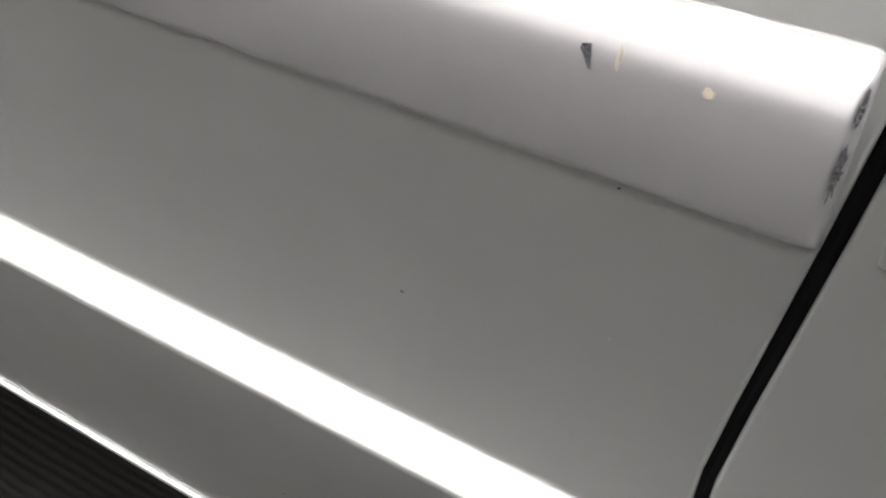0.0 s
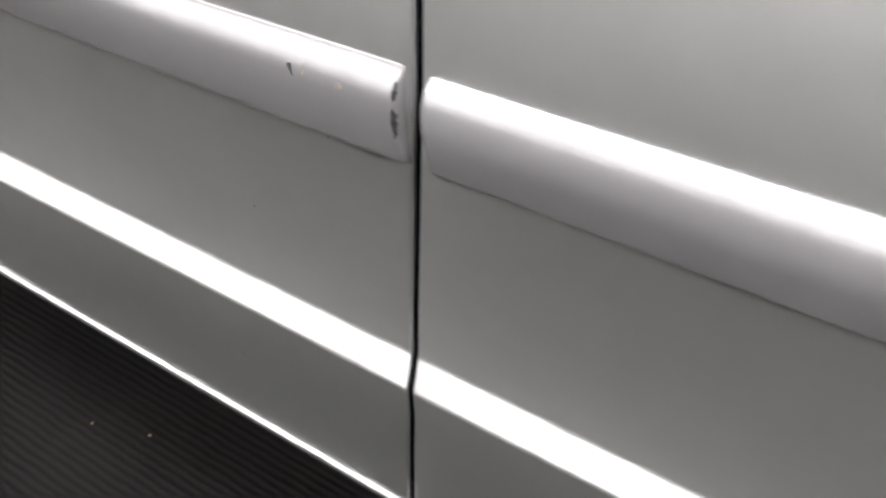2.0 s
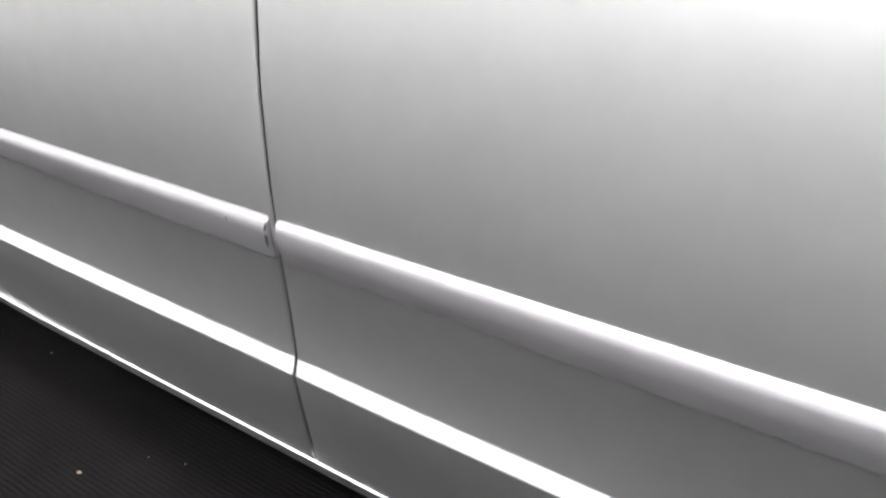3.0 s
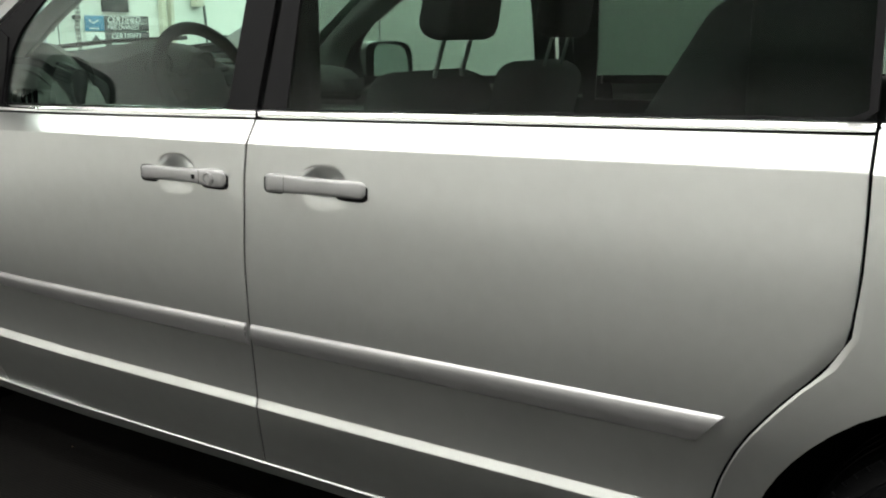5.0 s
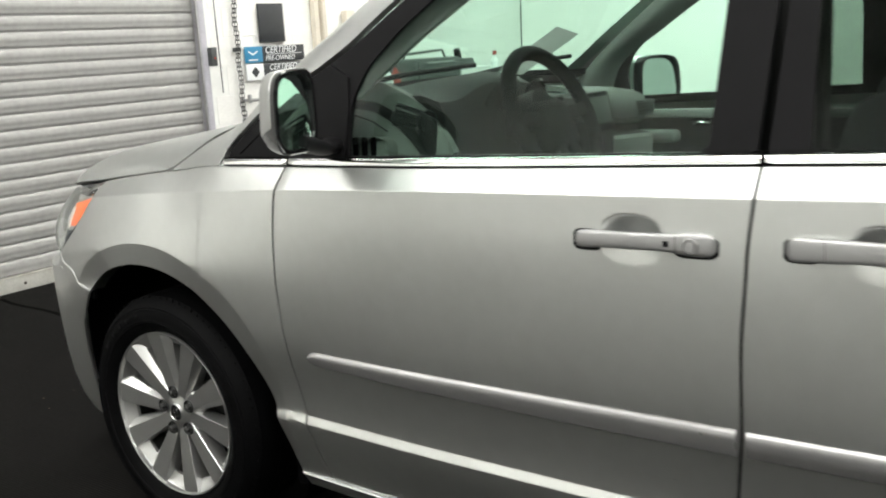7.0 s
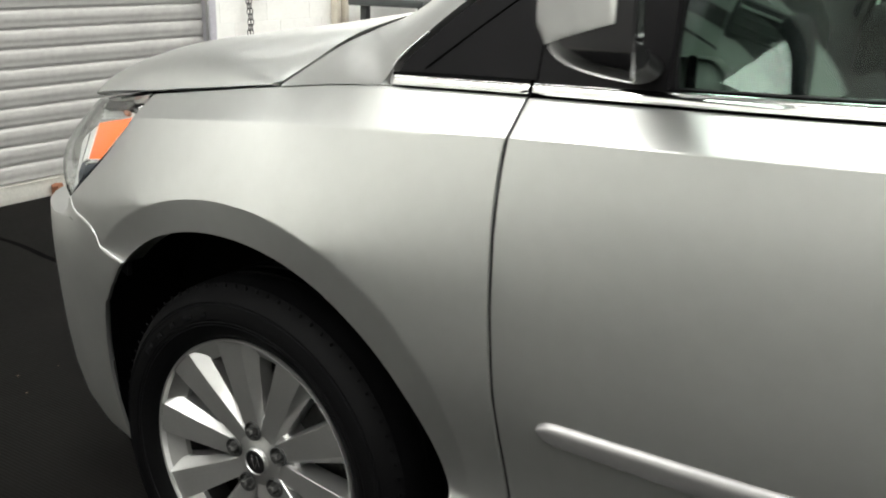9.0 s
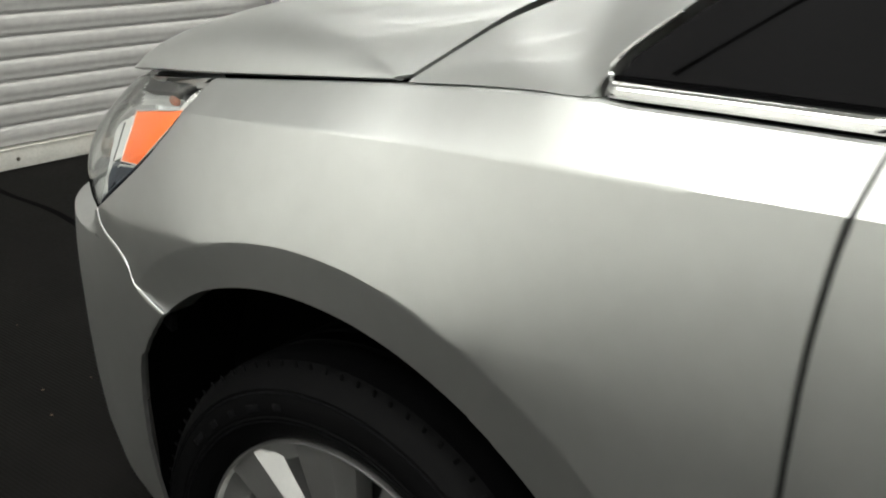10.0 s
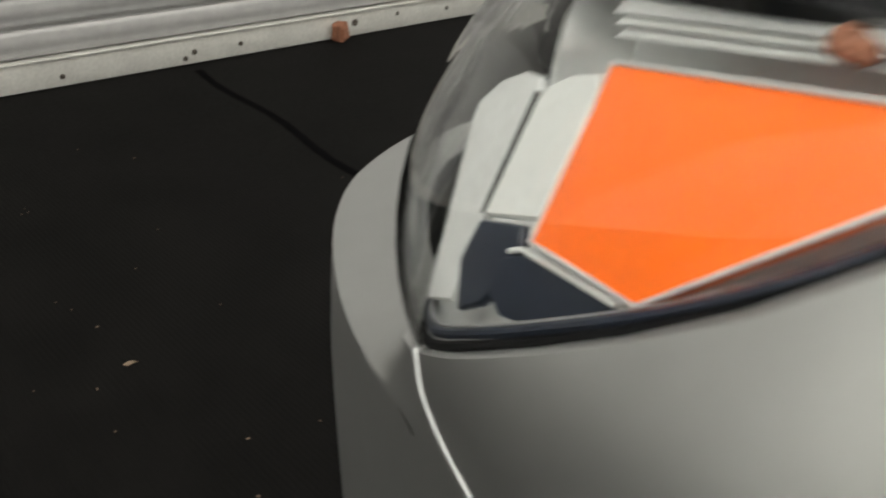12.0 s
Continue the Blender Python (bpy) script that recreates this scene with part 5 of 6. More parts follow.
scr = box((0.02, 0.15, 0.11), (0, 0, 0), 0.008)
scr.transform(pose(0.835, 0.93, 1.075, 0, -14, 0))
screen = part("display", scr, M_STEER, dash, "black centre display")
scr = box((0.004, 0.11, 0.075), (0.011, 0, 0.002), 0.001)
scr.transform(pose(0.835, 0.93, 1.075, 0, -14, 0))
part("screen", scr, M_DASHM, screen, "dull grey screen")
part("centre_screen", box((0.03, 0.20, 0.14), (0.80, 0.98, 0.985), 0.012), M_BLACK, dash, "black centre console screen")
for y in (0.47, 0.64):
    dial = lathe([(0, 0.0), (0.046, 0.0), (0.05, -0.008), (0.054, 0.0)], 32)
    dial.transform(Matrix.Translation((0.80, y, 1.135)) @ pose(0, 0, 0, 0, 0, 90) @ pose(0, 0, 0, 20, 0, 0))
    part("dial", dial, M_BLACK, dash, "round dial in the cluster")
ST = pose(0.908, 0.56, 1.092, 0, -24, 0)
ring = [ST @ Vector((0, 0.172 * math.cos(a), 0.172 * math.sin(a))) for a in steps(0, 2 * math.pi, 48)[:-1]]
steer = part("steering_wheel", tube(ring, 0.0185, 12, closed=True), M_STEER, van, "black leather steering wheel", 60)
hubm = box((0.05, 0.15, 0.13), (-0.012, 0, -0.015), 0.025, seg=3)
hubm.transform(ST)
part("airbag_cover", hubm, M_STEER, steer, "black airbag cover")
for a, l in ((4, 0.17), (176, 0.17), (250, 0.17), (290, 0.17)):
    sp = box((0.018, 0.11, 0.034), (0, 0.12, 0), 0.006)
    sp.transform(ST @ pose(0, 0, 0, a, 0, 0))
    part("steering_spoke", sp, M_STEER, steer, "steering wheel spoke")
column = tube([(0.60, 0.56, 1.02), (0.88, 0.56, 1.118)], 0.05, 14)
part("steering_column", column, M_DASH, van, "dark steering column shroud")
for y, dy in ((0.43, -0.14), (0.69, 0.14)):
    part("stalk", tube([(0.83, 0.56 + dy * 0.3, 1.11), (0.85, 0.56 + dy, 1.13)], 0.008, 8), M_STEER, van, "black control stalk")


def seat_parts(x, y, top=1.145, tilt=14, rests=True, width=0.50):
    back = box((0.14, width, 0.66), (0, 0, 0.33), 0.055, seg=4)
    for v in back.verts:
        k = max(0, (v.co.z - 0.36) / 0.30)
        v.co.y *= 1 - 0.22 * k * k
        v.co.x += 0.02 * (abs(v.co.y) / (width / 2)) ** 2 * -1
    back.transform(pose(x, y, top - 0.64, 0, tilt, 0))
    ob = part("seat", back, M_SEAT, van, "dark cloth seat back", 50)
    cushion = box((0.52, width, 0.16), (x - 0.24, y, top - 0.70), 0.05, seg=3)
    part("seat_cushion", cushion, M_SEAT, ob, "dark cloth seat cushion", 50)
    part("seat_base", box((0.4, 0.36, top - 1.05 + 0.25), (x - 0.2, y, (top - 0.78 + 0.28) / 2), 0.02), M_GAP, ob, "black seat base")
    if rests:
        hr = box((0.095, 0.27, 0.19), (0, 0, 0), 0.04, seg=4)
        for v in hr.verts:
            v.co.y *= 1 - 0.10 * max(0, v.co.z / 0.095)
        hr.transform(pose(x + 0.22, y, top + 0.175, 0, tilt - 4, 0))
        part("headrest", hr, M_SEAT, ob, "dark cloth headrest", 50)
        for d in (-0.062, 0.062):
            part("headrest_post", tube([(x + 0.175, y + d, top - 0.02), (x + 0.212, y + d, top + 0.11)], 0.006, 8), M_STEEL, ob, "steel headrest post")
    return ob


seat_parts(1.565, 0.53)
seat_parts(1.43, 1.40)
seat_parts(2.20, 0.52, 1.36, 30, False, 0.52)
seat_parts(2.42, 1.44, 1.14, 20, False)
seat_parts(3.35, MID, 1.10, 16, False, 1.3)
part("cabin_floor", box((3.0, 1.7, 0.04), (2.2, MID, 0.33), 0.005), M_GAP, van, "dark cabin carpet")
for y, s in ((0.13, 1), (2 * MID - 0.13, -1)):
    part("pillar_trim", box((0.15 if s > 0 else 0.075, 0.05, 0.60), (1.585 if s > 0 else 1.545, y, 1.32), 0.02), M_DASH, van, "dark grey centre pillar trim")
    part("pillar_trim", box((0.20, 0.05, 0.60), (2.67, y, 1.32), 0.015), M_DASH, van, "grey rear pillar trim")
    part("belt_webbing", box((0.05, 0.006, 0.60), (1.59, y + s * 0.04, 1.30), 0.001), M_GAP, van, "black seat belt")
    # wide pale trim between the windscreen and the door glass
    if s > 0:
        front_ = [(0.40, 0.235, 1.155), (0.62, 0.270, 1.315), (0.86, 0.30, 1.46), (1.12, 0.345, 1.60)]
        rear_ = [(0.63, 0.170, 1.172), (0.735, 0.172, 1.245), (0.91, 0.205, 1.365), (1.22, 0.25, 1.53)]
    else:
        front_ = [(0.33, 1.68, 1.075), (0.471, 1.67, 1.212), (0.684, 1.65, 1.378), (0.98, 1.60, 1.58)]
        rear_ = [(0.45, 1.77, 1.03), (0.50, 1.77, 1.165), (0.68, 1.74, 1.29), (1.02, 1.68, 1.49)]
    rows = [[p.lerp(q, t) + Vector((0.015, 0.03 * s, 0.0)) * math.sin(math.pi * t) for t in steps(0, 1, 8)] for p, q in zip(along(front_, 20), along(rear_, 20))]
    part("pillar_trim", thicken(grid(rows), (0, -0.01 * s, 0)), M_DASHL, van, "pale grey windscreen pillar trim", 40)
rm = box((0.03, 0.24, 0.07), (0, 0, 0), 0.012, seg=3)
rm.transform(pose(0.93, MID, 1.50, 0, 12, -14))
part("rear_view_mirror", rm, M_STEER, van, "black rear-view mirror")
# a reflection in the windscreen, modelled as a flat grey panel
refl_quad = quad_panel([(0.548, 1.232, 1.315), (0.602, 1.274, 1.288), (0.462, 1.150, 1.172), (0.400, 1.112, 1.192)], 0.004, 4, 0.0)
part("window_card", refl_quad, M_REFLECTION, van, "grey panel standing in for a reflection in the windscreen")

# glass lets daylight through
for ob in bpy.data.objects:
    if ob.type == "MESH" and ob.data.materials and ob.data.materials[0] in (M_GLASS, M_PRIV, M_LENS):
        ob.visible_shadow = False

# ---- the garage ----
WX, Y0, Y1, X1, CEIL = -3.223, -4.2, 7.25, 7.5, 3.5
SHUT_Y0, SHUT_Y1, SHUT_TOP = -1.6, 3.035, 3.0


def slab(name, size, at, mat, label, category, bevel=0.0):
    ob = new(name, finish(box(size, at, bevel), name, mat))
    return tagged(ob, label, category, kind="structure")


floor = slab("floor", (X1 - WX + 0.6, Y1 - Y0 + 0.4, 0.1), ((X1 + WX) / 2 - 0.1, (Y0 + Y1) / 2, -0.05), M_FLOOR, "black ribbed rubber floor with dust and flakes", "floor")
slab("ceiling", (X1 - WX + 0.6, Y1 - Y0 + 0.4, 0.1), ((X1 + WX) / 2 - 0.1, (Y0 + Y1) / 2, CEIL + 0.05), M_CEIL, "white garage ceiling", "ceiling")
slab("wall_south", (X1 - WX, 0.15, CEIL), ((X1 + WX) / 2, Y0 - 0.075, CEIL / 2), M_WALLP, "plain white painted wall", "wall")
slab("wall_north", (X1 - WX, 0.15, CEIL), ((X1 + WX) / 2, Y1 + 0.075, CEIL / 2), M_WALLP, "plain white painted wall", "wall")
slab("wall_east", (0.15, Y1 - Y0, CEIL), (X1 + 0.075, (Y0 + Y1) / 2, CEIL / 2), M_GREYW, "plain grey painted wall", "wall")
wall = slab("wall_west", (0.2, Y1 - SHUT_Y1, CEIL), (WX - 0.115, (Y1 + SHUT_Y1) / 2, CEIL / 2), M_WALLP, "white painted block wall beside the shutter", "wall")
slab("wall_west_south", (0.2, SHUT_Y0 - Y0, CEIL), (WX - 0.115, (SHUT_Y0 + Y0) / 2, CEIL / 2), M_WALLP, "white painted wall beside the shutter", "wall")
slab("wall_west_lintel", (0.2, SHUT_Y1 - SHUT_Y0, CEIL - SHUT_TOP), (WX - 0.115, (SHUT_Y0 + SHUT_Y1) / 2, (CEIL + SHUT_TOP) / 2), M_WALLP, "white painted lintel over the shutter", "wall")

# painted blocks of the wall beside the shutter
bw, bh = 0.40, 0.20
block_me = finish(box((0.012, bw - 0.004, bh - 0.004), (0, 0, 0), 0.0015, seg=1), "block", M_WALL)
for r in range(17):
    for c in range(3):
        ob = new("block", block_me)
        ob.parent = wall
        ob.location = (WX - 0.0185, SHUT_Y1 + 0.12 + bw * (c + 0.5) - (0.0 if r % 2 else 0.12) + 0.1, bh * (r + 0.5) + 0.01)

# roller shutter
shutter = thing("roller_shutter", "closed grey steel roller shutter with a dirty bottom bar", "shutter")
pitch = 0.0925
prof = [(0.0, 0.000), (0.006, 0.002), (0.0085, 0.007), (0.0095, 0.016), (0.0098, 0.030), (0.0110, 0.032), (0.0115, 0.050), (0.0105, 0.066), (0.008, 0.076), (0.004, 0.081), (-0.006, 0.083), (-0.006, 0.0925)]
rows = [[(WX - 0.012 + a, y, z) for a, z in prof] for y in (SHUT_Y0 + 0.02, SHUT_Y1 - 0.03)]
bm = grid(rows)
thicken(bm, (-0.004, 0, 0))
slat_me = finish(bm, "slat", M_SHUT, 40)
for k in range(31):
    ob = new("slat", slat_me)
    ob.parent = shutter
    ob.location = (0, 0, 0.103 + pitch * k)
bar = part("bottom_bar", box((0.036, SHUT_Y1 - SHUT_Y0 - 0.06, 0.088), (WX - 0.010, (SHUT_Y0 + SHUT_Y1) / 2, 0.048), 0.004), M_SHUTB, shutter, "dirty galvanised bottom bar")
part("bottom_lip", box((0.05, SHUT_Y1 - SHUT_Y0 - 0.06, 0.006), (WX - 0.006, (SHUT_Y0 + SHUT_Y1) / 2, 0.095), 0.002), M_SHUTB, shutter, "bright upper lip of the bottom bar")
rnd = random.Random(5)
for y, z, r, mat in ((1.519, 0.045, 0.009, M_DIRT), (1.344, 0.042, 0.010, M_DIRT), (1.31, 0.025, 0.009, M_DIRT), (0.90, 0.035, 0.009, M_DIRT), (2.00, 0.052, 0.014, M_DIRT), (2.20, 0.06, 0.008, M_DIRT), (2.45, 0.05, 0.008, M_DIRT), (0.3, 0.04, 0.01, M_DIRT)):
    b = lathe([(0, -0.004), (r * 0.7, -0.004), (r, 0.0), (r, 0.004)], 8)
    b.transform(pose(WX + 0.0095, y, z, 0, 0, 90))
    part("bolt", b, mat, bar, "dark bolt on the bottom bar")
b = box((0.05, 0.055, 0.065), (0, 0, 0), 0.012)
for v in b.verts:
    v.co += Vector((rnd.uniform(-1, 1), rnd.uniform(-1, 1), rnd.uniform(-1, 1))) * 0.006
b.transform(pose(WX + 0.03, 1.919, 0.034, 12, 0, 20))
part("latch", b, M_RUST, bar, "rusty latch stub")
for y in (SHUT_Y1, SHUT_Y0):
    part("guide_rail", box((0.07, 0.055, SHUT_TOP), (WX + 0.018, y - 0.015 if y > 0 else y, SHUT_TOP / 2), 0.006), M_RAIL, shutter, "pale grey painted guide rail")
part("guide_edge", box((0.02, 0.014, SHUT_TOP), (WX + 0.045, SHUT_Y1 - 0.052, SHUT_TOP / 2), 0.003), M_STEEL, shutter, "grey edge of the guide rail")
part("lock_box", box((0.05, 0.05, 0.125), (WX + 0.07, SHUT_Y1 + 0.03, 1.28), 0.006), M_CART, shutter, "small dark control box")
part("lock_label", box((0.004, 0.012, 0.014), (WX + 0.097, SHUT_Y1 + 0.03, 1.27)), M_RED, shutter, "red label")
part("shutter_drum", box((0.4, SHUT_Y1 - SHUT_Y0, 0.38), (WX + 0.2, (SHUT_Y0 + SHUT_Y1) / 2, 3.2), 0.05), M_STEEL, shutter, "steel shutter drum cover")

# hoist chain by the shutter
chain = thing("hoist_chain", "hanging steel hoist chain of the shutter", "chain")
link = [(0.010 * math.cos(a), 0.0, 0.019 * math.sin(a)) for a in steps(0, 2 * math.pi, 14)[:-1]]
lm = finish(tube(link, 0.0032, 6, closed=True), "chain_link", M_BARREL)
for k in range(86):
    for dy in (0.0, 0.022):
        ob = new("chain_link", lm)
        ob.parent = chain
        ob.matrix_local = pose(WX + 0.05, 3.310 + dy + 0.006 * math.sin(k * 0.7), 0.75 + 0.031 * k, 0, 0, 90 * (k % 2) + 20)
ob = part("chain_holder", box((0.04, 0.05, 0.03), (WX + 0.03, 3.33, 1.32), 0.005), M_CART, chain, "dark chain holder")
cord = new("pull_cord", finish(tube([(WX + 0.02, 3.15, 3.0), (WX + 0.02, 3.165, 2.0), (WX + 0.02, 3.175, 1.03)], 0.004, 6), "pull_cord", M_CART))
tagged(cord, "thin dark pull cord on the white wall", "cord")


# wall sign
def lettering(text, size, at, parent, label, mat):
    cu = bpy.data.curves.new("lettering", "FONT")
    cu.body, cu.size, cu.extrude, cu.shear = text, size, 0.0008, 0.25
    tmp = new("tmp", cu)
    me = bpy.data.meshes.new_from_object(tmp.evaluated_get(bpy.context.evaluated_depsgraph_get()))
    bpy.data.objects.remove(tmp)
    me.name = "lettering"
    me.materials.clear()
    me.materials.append(mat)
    ob = new("lettering", me)
    ob.parent = parent
    ob["label"] = label
    ob.matrix_local = Matrix.Translation(at) @ pose(0, 0, 0, 90, 0, 90)
    return ob


def sign(zt, zb_, lower):
    s = thing("wall_sign", "white and black plate with a diamond mark" if lower else "blue and black sign plate with white lettering", "sign")
    y0, y1, ym = 3.415, 4.023, 3.588
    part("sign_plate", box((0.008, y1 - ym, zt - zb_), (WX + 0.012, (ym + y1) / 2, (zt + zb_) / 2), 0.001), M_SBLACK, s, "black right half")
    part("sign_plate", box((0.008, ym - y0, zt - zb_), (WX + 0.012, (ym + y0) / 2, (zt + zb_) / 2), 0.001), M_SWHITE if lower else M_SBLUE, s, "white left half" if lower else "blue left half")
    zc = (zt + zb_) / 2
    if lower:
        d = box((0.002, 0.055, 0.055), (0, 0, 0))
        d.transform(pose(WX + 0.017, 3.503, zc, 45, 0, 0))
        part("sign_mark", d, M_SBLACK, s, "black diamond")
        lettering("CERTIFIED", 0.062, (WX + 0.0165, 3.643, zc + 0.008), s, "white lettering", M_SWHITE)
        part("sign_line", box((0.002, 0.30, 0.012), (WX + 0.017, 3.80, zc - 0.028)), M_SWHITE, s, "white line")
    else:
        for a in (28, -28):
            d = box((0.002, 0.05, 0.010), (0, 0, 0))
            d.transform(pose(WX + 0.017, 3.493 + a * 0.0008, zc + 0.012, a, 0, 0))
            part("sign_mark", d, M_SWHITE, s, "pale wing mark")
        part("sign_line", box((0.002, 0.09, 0.010), (WX + 0.017, 3.493, zc - 0.038)), M_SWHITE, s, "white line")
        lettering("CERTIFIED", 0.070, (WX + 0.0165, 3.613, zc + 0.006), s, "white lettering", M_SWHITE)
        part("sign_line", box((0.002, 0.36, 0.004), (WX + 0.017, 3.81, zc - 0.002)), M_SWHITE, s, "white line")
        lettering("PRE-OWNED", 0.052, (WX + 0.0165, 3.613, zc - 0.048), s, "white lettering", M_SWHITE)


sign(1.335, 1.220, False)
sign(1.212, 1.095, True)
board = thing("wall_panel", "black framed panel on the white wall", "panel")
part("panel", box((0.02, 0.245, 0.275), (WX + 0.015, 3.70, 1.50), 0.004), M_SBLACK, board, "black panel")
part("panel_edge", box((0.014, 0.012, 0.275), (WX + 0.013, 3.83, 1.50), 0.003), M_STEEL, board, "grey edge")
tap = thing("wall_tap", "small steel tap on the wall", "tap")
part("pipe", tube([(WX - 0.01, 3.39, 0.96), (WX + 0.05, 3.39, 0.96), (WX + 0.06, 3.53, 0.955)], 0.012, 10), M_STEEL, tap, "steel pipe")
part("knob", box((0.03, 0.02, 0.06), (WX + 0.05, 3.39, 0.97), 0.006), M_STEEL, tap, "steel knob")
for y, w in ((4.17, 0.05), (4.26, 0.035)):
    ob = new("door_trim", finish(box((0.05, w, 2.6), (WX + 0.02, y, 1.3), 0.006), "door_trim", M_BEIGE))
    tagged(ob, "beige upright door trim on the white wall", "trim", kind="structure")

# work bench with machines, seen through the cabin
bench = thing("work_bench", "dark work bench against the white wall", "bench")
part("bench_top", box((0.6, 2.3, 0.05), (-2.75, 5.25, 0.92), 0.01), M_CART, bench, "dark bench top")
for y in (4.2, 6.3):
    for x in (-2.98, -2.52):
        part("leg", box((0.05, 0.05, 0.90), (x, y, 0.45), 0.005), M_CART, bench, "steel leg")
mach = thing("tool_chest", "dark grey tool chest on the bench", "tool chest")
part("chest_body", box((0.42, 0.62, 0.24), (-2.78, 4.87, 1.065), 0.02, seg=3), M_CART, mach, "dark grey chest body")
for k in range(3):
    part("drawer", box((0.02, 0.56, 0.058), (-2.562, 4.87, 0.990 + 0.070 * k), 0.004), M_CART, mach, "chest drawer")
    part("drawer_pull", box((0.012, 0.34, 0.010), (-2.545, 4.87, 1.010 + 0.070 * k), 0.002), M_STEEL, mach, "steel drawer pull")
part("top_rail", tube([(-2.70, 4.58, 1.18), (-2.70, 4.60, 1.225), (-2.70, 5.10, 1.245), (-2.70, 5.14, 1.18)], 0.010, 8), M_CART, mach, "dark top rail")
crate = thing("white_box", "white cardboard box on the bench", "box")
part("box_body", box((0.36, 0.44, 0.118), (-2.76, 5.42, 1.004), 0.004), M_WALLP, crate, "white box body")
part("box_lid", box((0.375, 0.455, 0.022), (-2.76, 5.42, 1.074), 0.004), M_SWHITE, crate, "white box lid")
tool = thing("power_tool", "dark power tool lying on the white box", "power tool")
part("tool_body", box((0.12, 0.22, 0.075), (-2.74, 5.44, 1.1225), 0.02, seg=3), M_CART, tool, "dark tool body")
part("tool_grip", box((0.05, 0.05, 0.10), (-2.74, 5.38, 1.20), 0.015, rot=pose(0, 0, 0, 20, 0, 0), seg=3), M_STEER, tool, "black grip")
part("tool_cap", box((0.06, 0.04, 0.06), (-2.74, 5.31, 1.12), 0.015, seg=3), M_RED, tool, "red end cap")
for y, h, mat, lab in ((4.24, 0.14, M_TEAL, "teal"), (4.33, 0.17, M_SWHITE, "white"), (4.42, 0.19, M_RED, "red")):
    bottle = thing("cleaner_bottle", lab + " cleaner bottle with a dark spray cap on the bench", "bottle", group="bottles on the bench")
    cb = lathe([(0, 0), (0.036, 0), (0.038, 0.015), (0.038, h * 0.72), (0.016, h * 0.9), (0.015, h), (0, h)], 20)
    cb.transform(pose(-2.66, y, 0.945, 90, 0, 0))
    part("bottle_body", cb, mat, bottle, lab + " plastic body")
    cb = box((0.05, 0.022, 0.035), (-2.655, y, 0.945 + h + 0.015), 0.006)
    part("spray_cap", cb, M_CART, bottle, "dark spray cap")
can = thing("spray_bottle", "white bottle with a red cap on the bench", "bottle")
cb = lathe([(0, 0), (0.04, 0), (0.042, 0.02), (0.042, 0.16), (0.018, 0.20), (0.018, 0.22), (0, 0.22)], 24)
cb.transform(pose(-2.75, 5.98, 0.945, 90, 0, 0))
part("bottle", cb, M_SWHITE, can, "white bottle")
cb = lathe([(0, 0.22), (0.02, 0.22), (0.02, 0.255), (0, 0.26)], 16)
cb.transform(pose(-2.75, 5.98, 0.945, 90, 0, 0))
part("cap", cb, M_RED, can, "red cap")
cond = new("wall_conduit", finish(tube([(X1 - 8.2, Y1 - 0.03, 0.3), (X1 - 8.2, Y1 - 0.03, CEIL)], 0.014, 8), "wall_conduit", M_STEEL))
tagged(cond, "thin grey conduit up the white wall", "conduit")
outlet = thing("wall_outlet", "yellowed box with a cable on the wall", "outlet")
part("outlet_box", box((0.06, 0.10, 0.16), (WX + 0.03, 4.55, 1.50), 0.006), M_BEIGE, outlet, "yellowed box")
part("outlet_cable", tube([(WX + 0.03, 4.62, 1.44), (WX + 0.035, 4.64, 1.2), (WX + 0.03, 4.63, 0.9)], 0.012, 8), M_CART, outlet, "dark cable")

# ceiling lights
fix = thing("ceiling_light", "white fluorescent ceiling fitting", "ceiling light", group="ceiling lights")
part("housing", box((2.4, 0.62, 0.08), (0, 0, 0.0), 0.01), M_CEIL, fix, "white housing")
part("diffuser", box((2.34, 0.56, 0.012), (0, 0, -0.046), 0.003), M_TUBE, fix, "glowing diffuser")
fix.location = (-1.6, -2.7, CEIL - 0.045)
for x, y, kx, ky in ((-1.6, -1.6, 1, 0.45), (-1.6, 0.7, 1, 0.11), (-1.6, 1.4, 1, 0.11), (1.2, 1.0, 1, 0.5), (4.0, 1.0, 1, 0.5)):
    copy_thing(fix, pose(x, y, CEIL - 0.045) @ Matrix.Diagonal((kx, ky, 1, 1)))
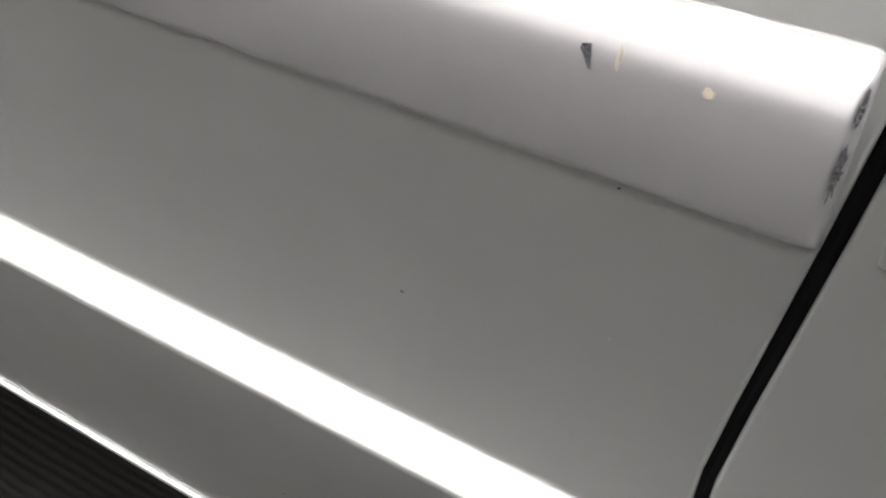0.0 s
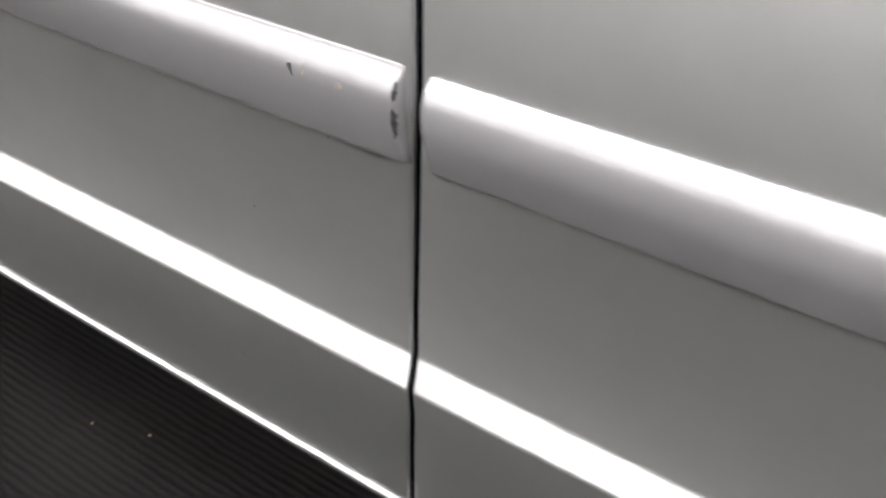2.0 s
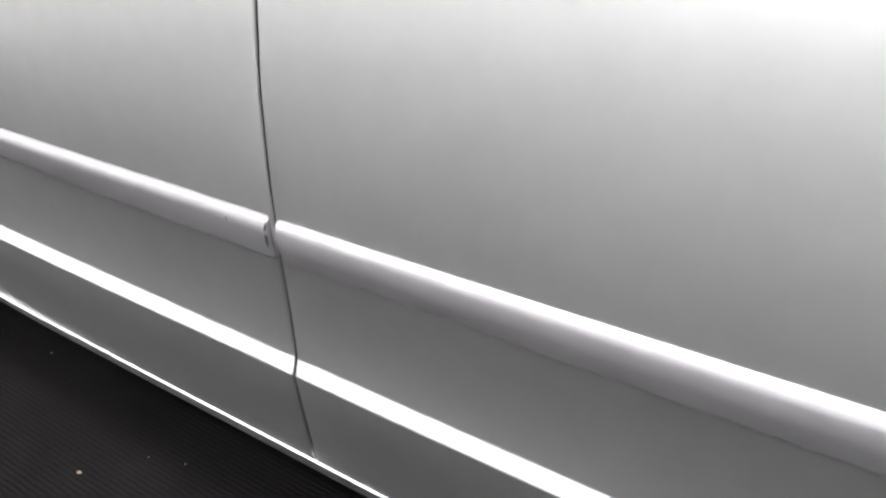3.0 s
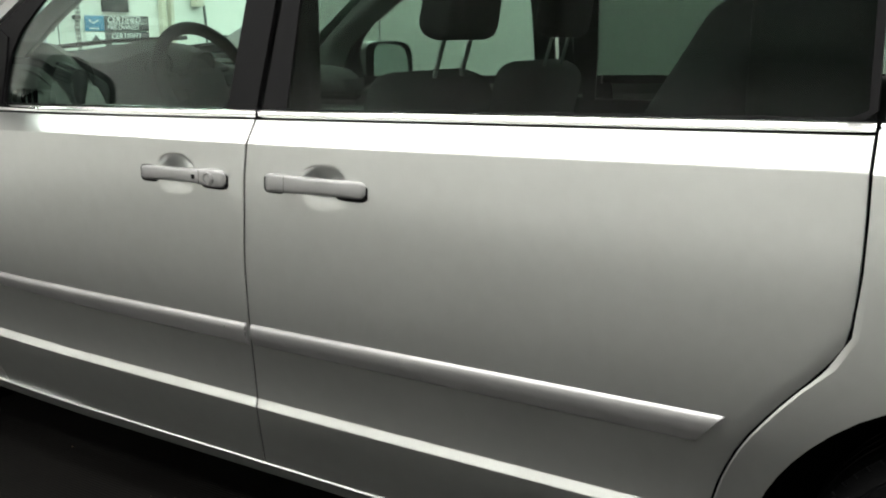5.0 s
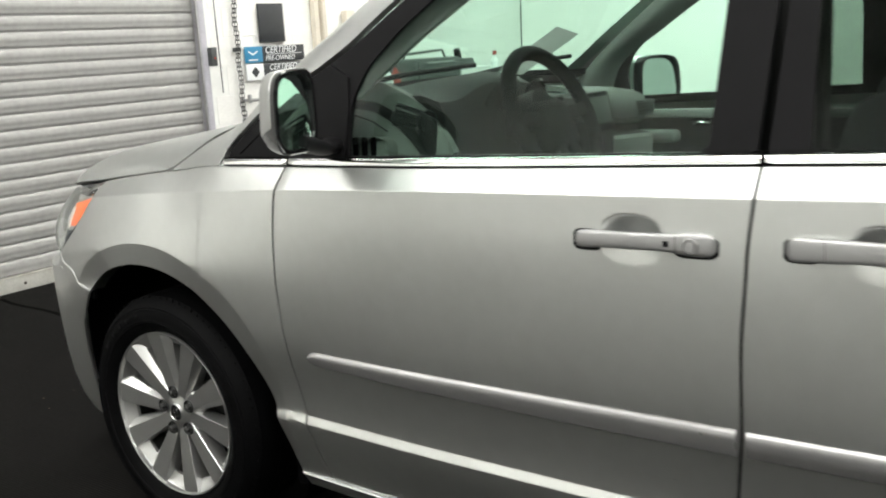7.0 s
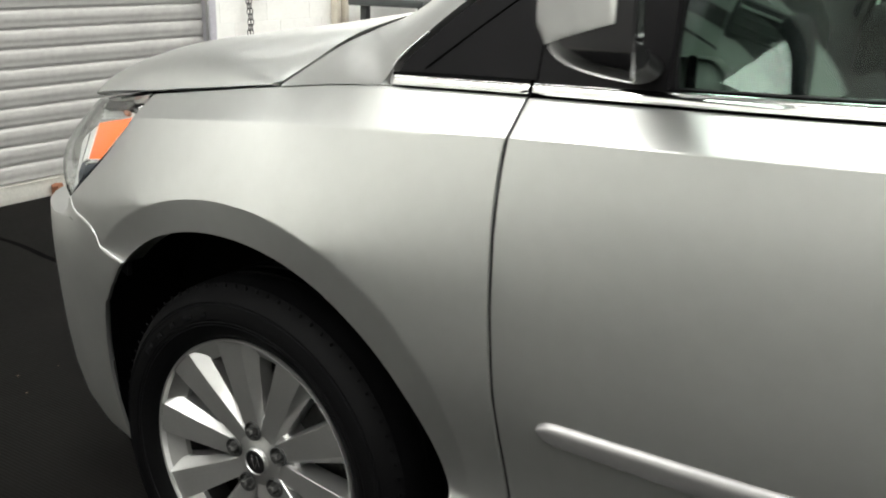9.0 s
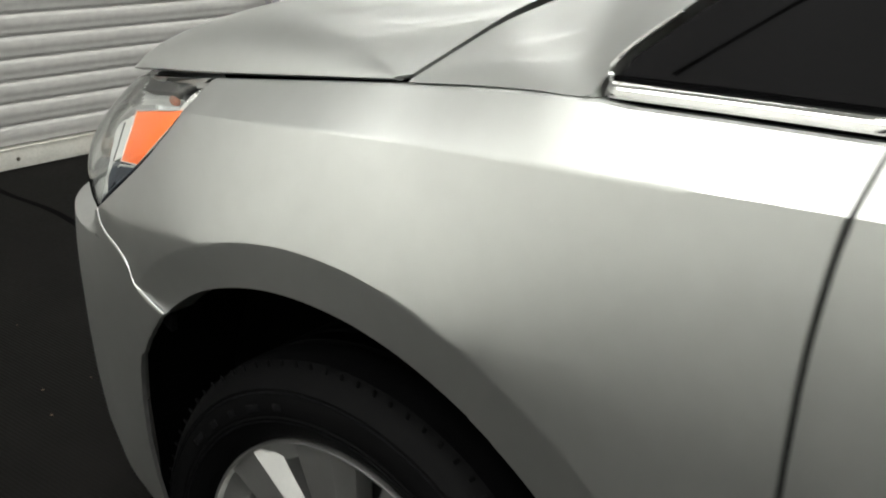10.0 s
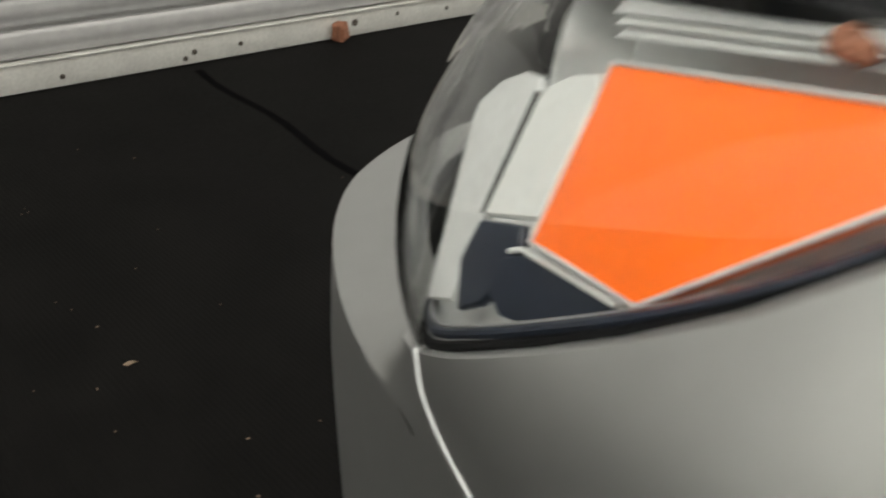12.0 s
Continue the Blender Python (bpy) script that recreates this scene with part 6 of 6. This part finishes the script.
for x, y in ((1.2, -2.7), (4.0, -2.7), (1.2, -1.0), (4.0, -1.0), (-1.6, 3.1), (1.2, 3.1), (4.0, 3.1), (-1.6, 5.6), (1.2, 5.6), (4.0, 5.6)):
    copy_thing(fix, pose(x, y, CEIL - 0.045))

# floor: a crack-like joint, dust flakes
bm = tube([(x, y + 0.012 * math.sin(x * 9), 0.0005) for x, y in zip(steps(-3.15, -1.2, 20), steps(1.320, 1.16, 20))], 0.014, 6, flat=0.08)
tagged(new("floor_joint", finish(bm, "floor_joint", M_GAP)), "dark joint line in the floor", "joint", kind="structure")
rnd = random.Random(11)


def flake(size):
    bm = bmesh.new()
    vs = [bm.verts.new((size * rnd.uniform(0.5, 1) * math.cos(a), size * 0.7 * rnd.uniform(0.4, 1) * math.sin(a), 0.0008 + rnd.uniform(0, size * 0.3))) for a in steps(0, 2 * math.pi, 6)[:-1]]
    bm.faces.new(vs)
    thicken(bm, (0, 0, -0.0008))
    return finish(bm, "leaf_flake", M_LEAF)


kinds = [flake(s) for s in (0.0028, 0.0045, 0.007, 0.014)]
spots = [(0.982, 0.042, 2), (0.584, 0.237, 1), (1.102, 0.166, 0), (1.208, 0.101, 1), (1.037, 0.14, 0), (0.354, 0.023, 3)]
spots += [(-1.694, 0.418, 3), (-1.843, 0.421, 1), (-1.657, 0.342, 1), (-1.532, 0.317, 1), (-1.39, 0.473, 1), (-1.714, 0.257, 0), (-2.423, 0.496, 0), (-2.4, 0.496, 0), (-2.397, 0.48, 0), (-1.973, 0.394, 0), (-1.929, 0.407, 0), (-1.266, 0.417, 1), (-2.704, 0.734, 0), (-1.359, 0.587, 0), (-2.01, 0.573, 0), (-1.779, 0.64, 0)]
spots += [(rnd.uniform(0.2, 2.3), rnd.uniform(-0.9, 0.12), rnd.choice((0, 0, 0, 1))) for _ in range(22)]
spots += [(rnd.uniform(-2.6, -1.0), rnd.uniform(0.0, 1.3), rnd.choice((0, 0, 0, 1))) for _ in range(10)]
debris = thing("floor_debris", "small dry leaf flakes and grit scattered on the floor", "debris", kind="stuff")
for x, y, k in spots:
    ob = new("leaf_flake", kinds[k])
    ob.parent = debris
    ob.matrix_local = pose(x, y, 0.0, 0, 0, rnd.uniform(0, 360))
